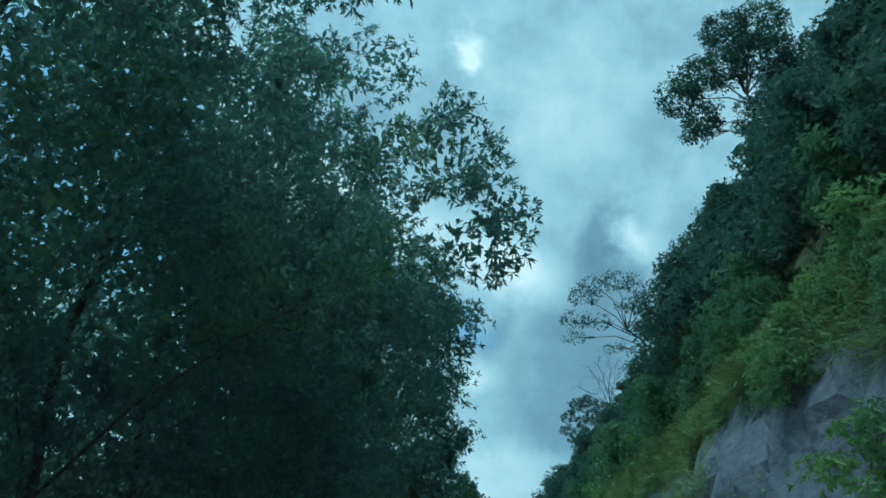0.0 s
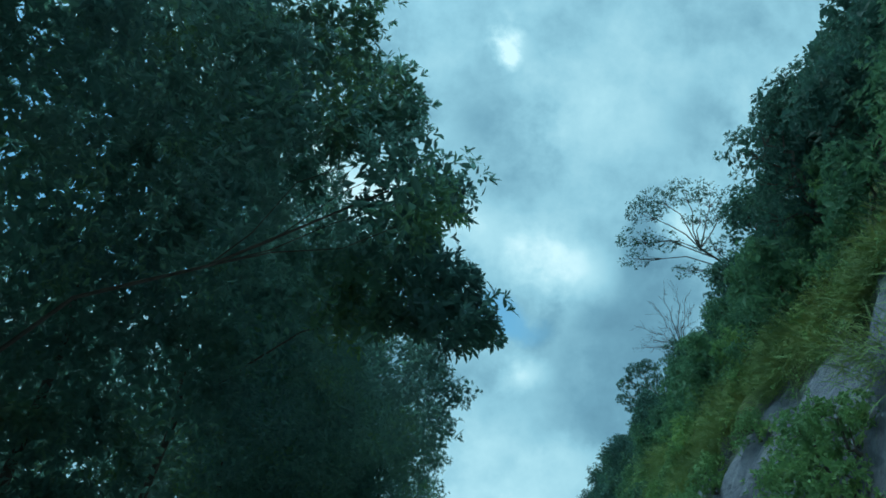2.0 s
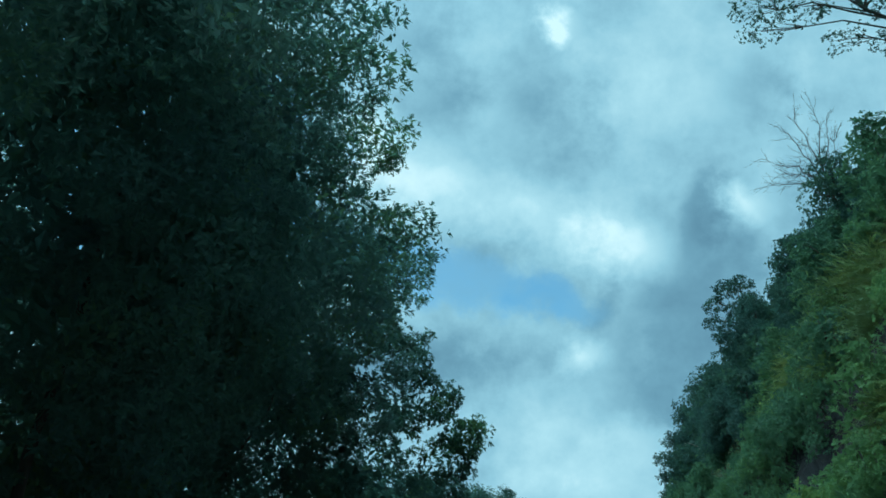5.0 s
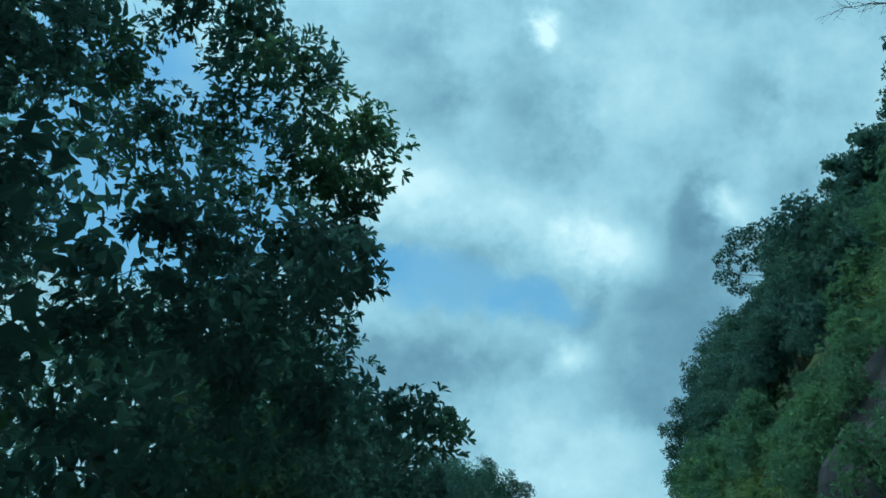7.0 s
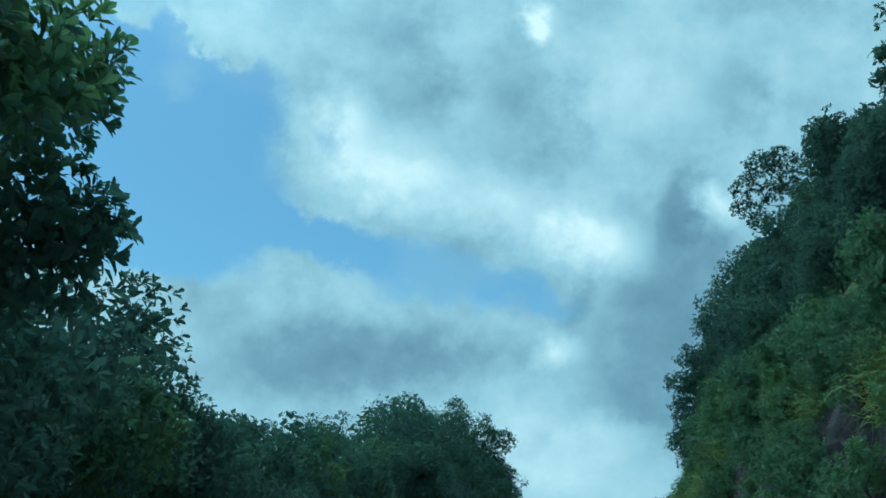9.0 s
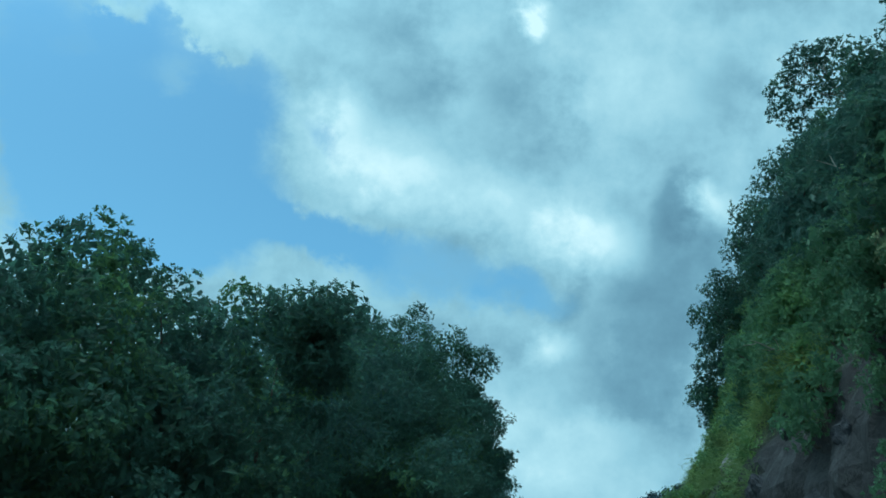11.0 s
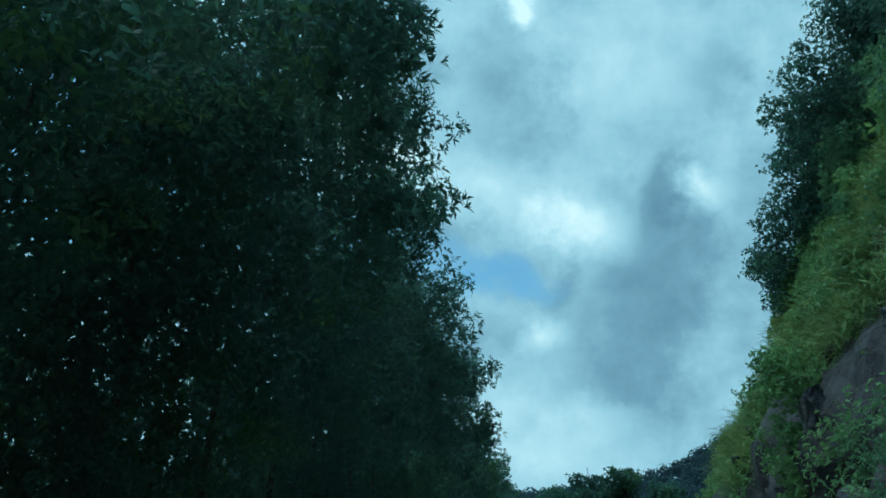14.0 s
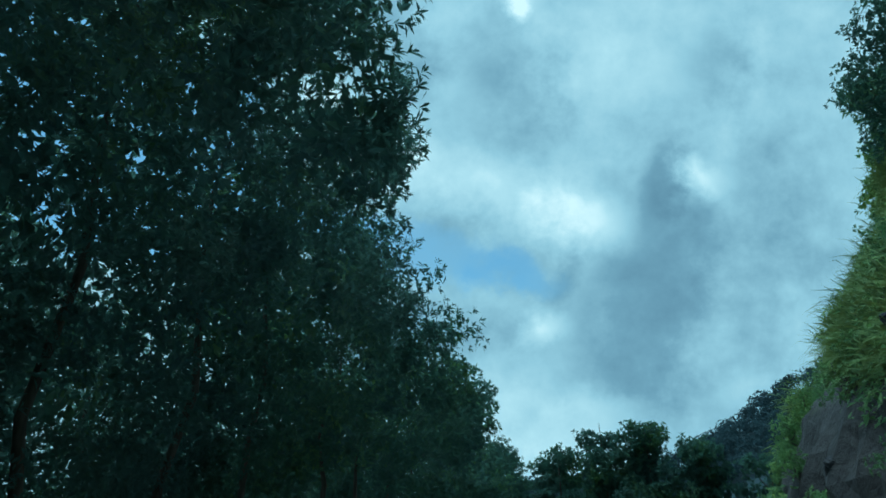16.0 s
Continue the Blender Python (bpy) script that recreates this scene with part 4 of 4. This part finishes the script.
def dead_branch(seed, y, z, ahead, rise, length, out):
    """A bleached dead stem caught in the growth of the slope."""
    rng = np.random.default_rng(seed)
    base = new("dead_branch")
    base.location = slope_point(y, z) - Vector((0.1, 0, 0))
    way = Vector((-out, ahead, rise)).normalized()
    path = wavy(rng, -way * 0.2, way * length, 5, 0.05 * length)
    v, f = tube(path, [0.05, 0.045, 0.04, 0.032, 0.022, 0.008], 6)
    part("stem", mesh_of("stem", v, f, 4, PALE_BARK, True), base)
    for k in (2, 3, 4):
        w = (way + Vector(rng.normal(0, 0.5, 3))).normalized()
        v, f = tube(wavy(rng, path[k], path[k] + w * length * 0.3, 3, 0.03), [0.02, 0.016, 0.011, 0.004], 5)
        part("twig", mesh_of("twig", v, f, 4, PALE_BARK, True), base)
    return tagged(base, "bleached dead branch sticking out of the slope", "branch", "dead branches")


for k, (y, z, ahead, rise, length, out) in enumerate(((24.5, 14.6, 0.1, 1, 2.2, 1.0), (26.0, 14.8, -0.1, 1, 2.0, 1.1), (29.5, 13.6, 0.1, 0.9, 1.7, 1.0),
                                                      (100.5, 14.4, 0.2, 1, 3.2, 1.5), (97.5, 14.2, -0.5, 0.9, 2.6, 1.5), (104.6, 10.4, -0.8, 0.3, 2.0, 1.3))):
    dead_branch(560 + k, y, z, ahead, rise, length, out)


# ---- loose rock in the bank ----
def boulder(seed, y, z, size, mat, label, out=0.0):
    rng = np.random.default_rng(seed)
    b = bmesh.new()
    for q in rng.normal(0, 1, (16, 3)):
        q = q / np.linalg.norm(q)
        b.verts.new(np.sign(q) * np.abs(q) ** 0.6 * np.array(size) * rng.uniform(0.75, 1.0))
    hull = bmesh.ops.convex_hull(b, input=b.verts)
    bmesh.ops.delete(b, geom=[g for g in hull["geom_interior"] if isinstance(g, bmesh.types.BMVert)], context="VERTS")
    bmesh.ops.subdivide_edges(b, edges=b.edges[:], cuts=4, use_grid_fill=True)
    bmesh.ops.triangulate(b, faces=b.faces[:])
    b.normal_update()
    span = max(size)
    for q in b.verts:
        ledge = noise.noise(Vector((seed * 3.1, q.co.y * 0.6, q.co.z * 5.0 / span)))
        rough = noise.fractal(q.co * (2.6 / span) + Vector((seed * 1.7, 0, 0)), 0.8, 2.1, 4)
        q.co += q.normal * span * (0.10 * rough + 0.07 * ledge - 0.05)
    m = bpy.data.meshes.new("boulder")
    b.to_mesh(m)
    b.free()
    m.materials.append(mat)
    ob = new("boulder", m)
    ob.matrix_basis = Matrix.Translation(slope_point(y, z) - Vector((out, 0, 0))) @ Euler((rng.normal(0, 0.25), rng.normal(-0.2, 0.2), rng.normal(0, 0.4))).to_matrix().to_4x4()
    return tagged(ob, label, "rock", "rocks in the bank")


boulder(600, 115.1, 8.5, (0.55, 0.75, 0.6), PALE_ROCK, "pale angular rock slab jutting from the bank", 0.25)
rng = np.random.default_rng(61)
for i in range(52):
    y = rng.uniform(98, 143) if i < 44 else rng.uniform(22, 44)
    z = rng.uniform(2.5, 9.0) if i < 44 else rng.uniform(4.5, 10)
    s = rng.uniform(0.35, 0.9)
    boulder(610 + i, y, z, (s * 0.7, s * rng.uniform(0.8, 1.5), s * rng.uniform(0.6, 1.3)), ROCK if i < 44 else BLUE_ROCK, "dark grey broken rock in the cut bank" if i < 44 else "blue-grey rock in the bare cut bank", -0.15)

# ---- far wooded hill ----
RIDGE_X = (-500, -80, -1, 24, 50, 81, 110, 135, 250, 600)
RIDGE_Z = (66, 71, 73, 80, 95, 113, 128, 140, 180, 190)


def hill_z(x, y):
    t = max(0.0, 1 - abs(y - 600) / 170.0)
    return float(np.interp(x, RIDGE_X, RIDGE_Z)) * (t ** 0.7) + 3 * noise.noise(Vector((x * 0.03, y * 0.03, 0)))


xs, ys = np.arange(-500, 601, 14.0), np.arange(425, 776, 14.0)
v = [(x, y, hill_z(x, y) - 4) for x in xs for y in ys]
n = len(ys)
f = [[i * n + j, (i + 1) * n + j, (i + 1) * n + j + 1, i * n + j + 1] for i in range(len(xs) - 1) for j in range(n - 1)]
tagged(new("far_hill", mesh_of("far_hill", v, f, 4, HAZY_FAR_LEAF, True)), "", "", "", "structure")
rng = np.random.default_rng(71)
pts, outs = [], []
for _ in range(1300):
    x, y = rng.uniform(-130, 190), rng.uniform(520, 606)
    top = rng.uniform(4, 9)
    r = rng.uniform(3.0, 5.5)
    c = np.array((x, y, hill_z(x, y) + top - 4))
    q = unit(rng.normal(0, 1, (56, 3)))
    pts.append(c + q * (r, r, r * 0.75) * rng.uniform(0.8, 1.05, (56, 1)))
    outs.append(q)
q, n = np.concatenate(outs), len(outs) * 56
way = unit(np.cross(q, rng.normal(0, 1, (n, 3))))
L = rng.uniform(1.1, 2.3, n)
v, f = blades(np.concatenate(pts) - way * L[:, None] * 0.5, way, unit(q + rng.normal(0, 0.25, (n, 3))), L, L * 0.7, np.full(n, 0.1), 4)
tagged(new("far_forest", mesh_of("far_forest", v, f, 4, HAZY_FAR_LEAF)), "distant forest canopy on the far hill, its haze painted blue-green", "forest", "", "stuff")


# ---- sign ----
def disc_ring(r0, r1, y, seg=48, depth=0.004):
    b = bmesh.new()
    rings = []
    for yy_ in (y, y + depth):
        for r in (r0, r1):
            rings.append([b.verts.new((r * math.cos(2 * math.pi * k / seg), yy_, r * math.sin(2 * math.pi * k / seg))) for k in range(seg)])
    for k in range(seg):
        n = (k + 1) % seg
        for a, c in ((0, 1), (1, 3), (3, 2), (2, 0)):
            b.faces.new((rings[a][k], rings[a][n], rings[c][n], rings[c][k]))
    m = bpy.data.meshes.new("ring")
    bmesh.ops.recalc_face_normals(b, faces=b.faces)
    b.to_mesh(m)
    b.free()
    return m


def no_parking_sign():
    base = new("traffic_sign")
    base.matrix_basis = pose(0.835, 22.61, 0, 0, 0, 4)
    v, f = tube([(0, 0.05, -0.4), (0, 0.05, 1.5), (0, 0.05, 2.95)], [0.03, 0.03, 0.03], 12)
    part("post", mesh_of("post", v, f, 4, STEEL, True), base)
    b = bmesh.new()
    bmesh.ops.create_cone(b, cap_ends=True, segments=48, radius1=0.3, radius2=0.3, depth=0.012,
                          matrix=Matrix.Translation((0, 0.008, 2.69)) @ Matrix.Rotation(math.pi / 2, 4, "X"))
    m = bpy.data.meshes.new("plate")
    b.to_mesh(m)
    b.free()
    m.materials.append(SIGN_BLUE)
    plate = part("plate", m, base, "blue round plate")
    m = disc_ring(0.232, 0.303, -0.006)
    m.materials.append(SIGN_RED)
    r = part("rim", m, plate, "red rim")
    r.location = (0, 0, 2.69)
    b = bmesh.new()
    bmesh.ops.create_cube(b, size=1, matrix=Matrix.Translation((0, -0.003, 2.69)) @ Matrix.Rotation(radians(38), 4, "Y") @ Matrix.Diagonal((0.48, 0.004, 0.055, 1)))
    m = bpy.data.meshes.new("slash")
    b.to_mesh(m)
    b.free()
    m.materials.append(SIGN_RED)
    part("slash", m, plate, "red diagonal bar")
    tagged(base, "round blue no-parking sign with red rim on a steel post", "traffic sign")


no_parking_sign()
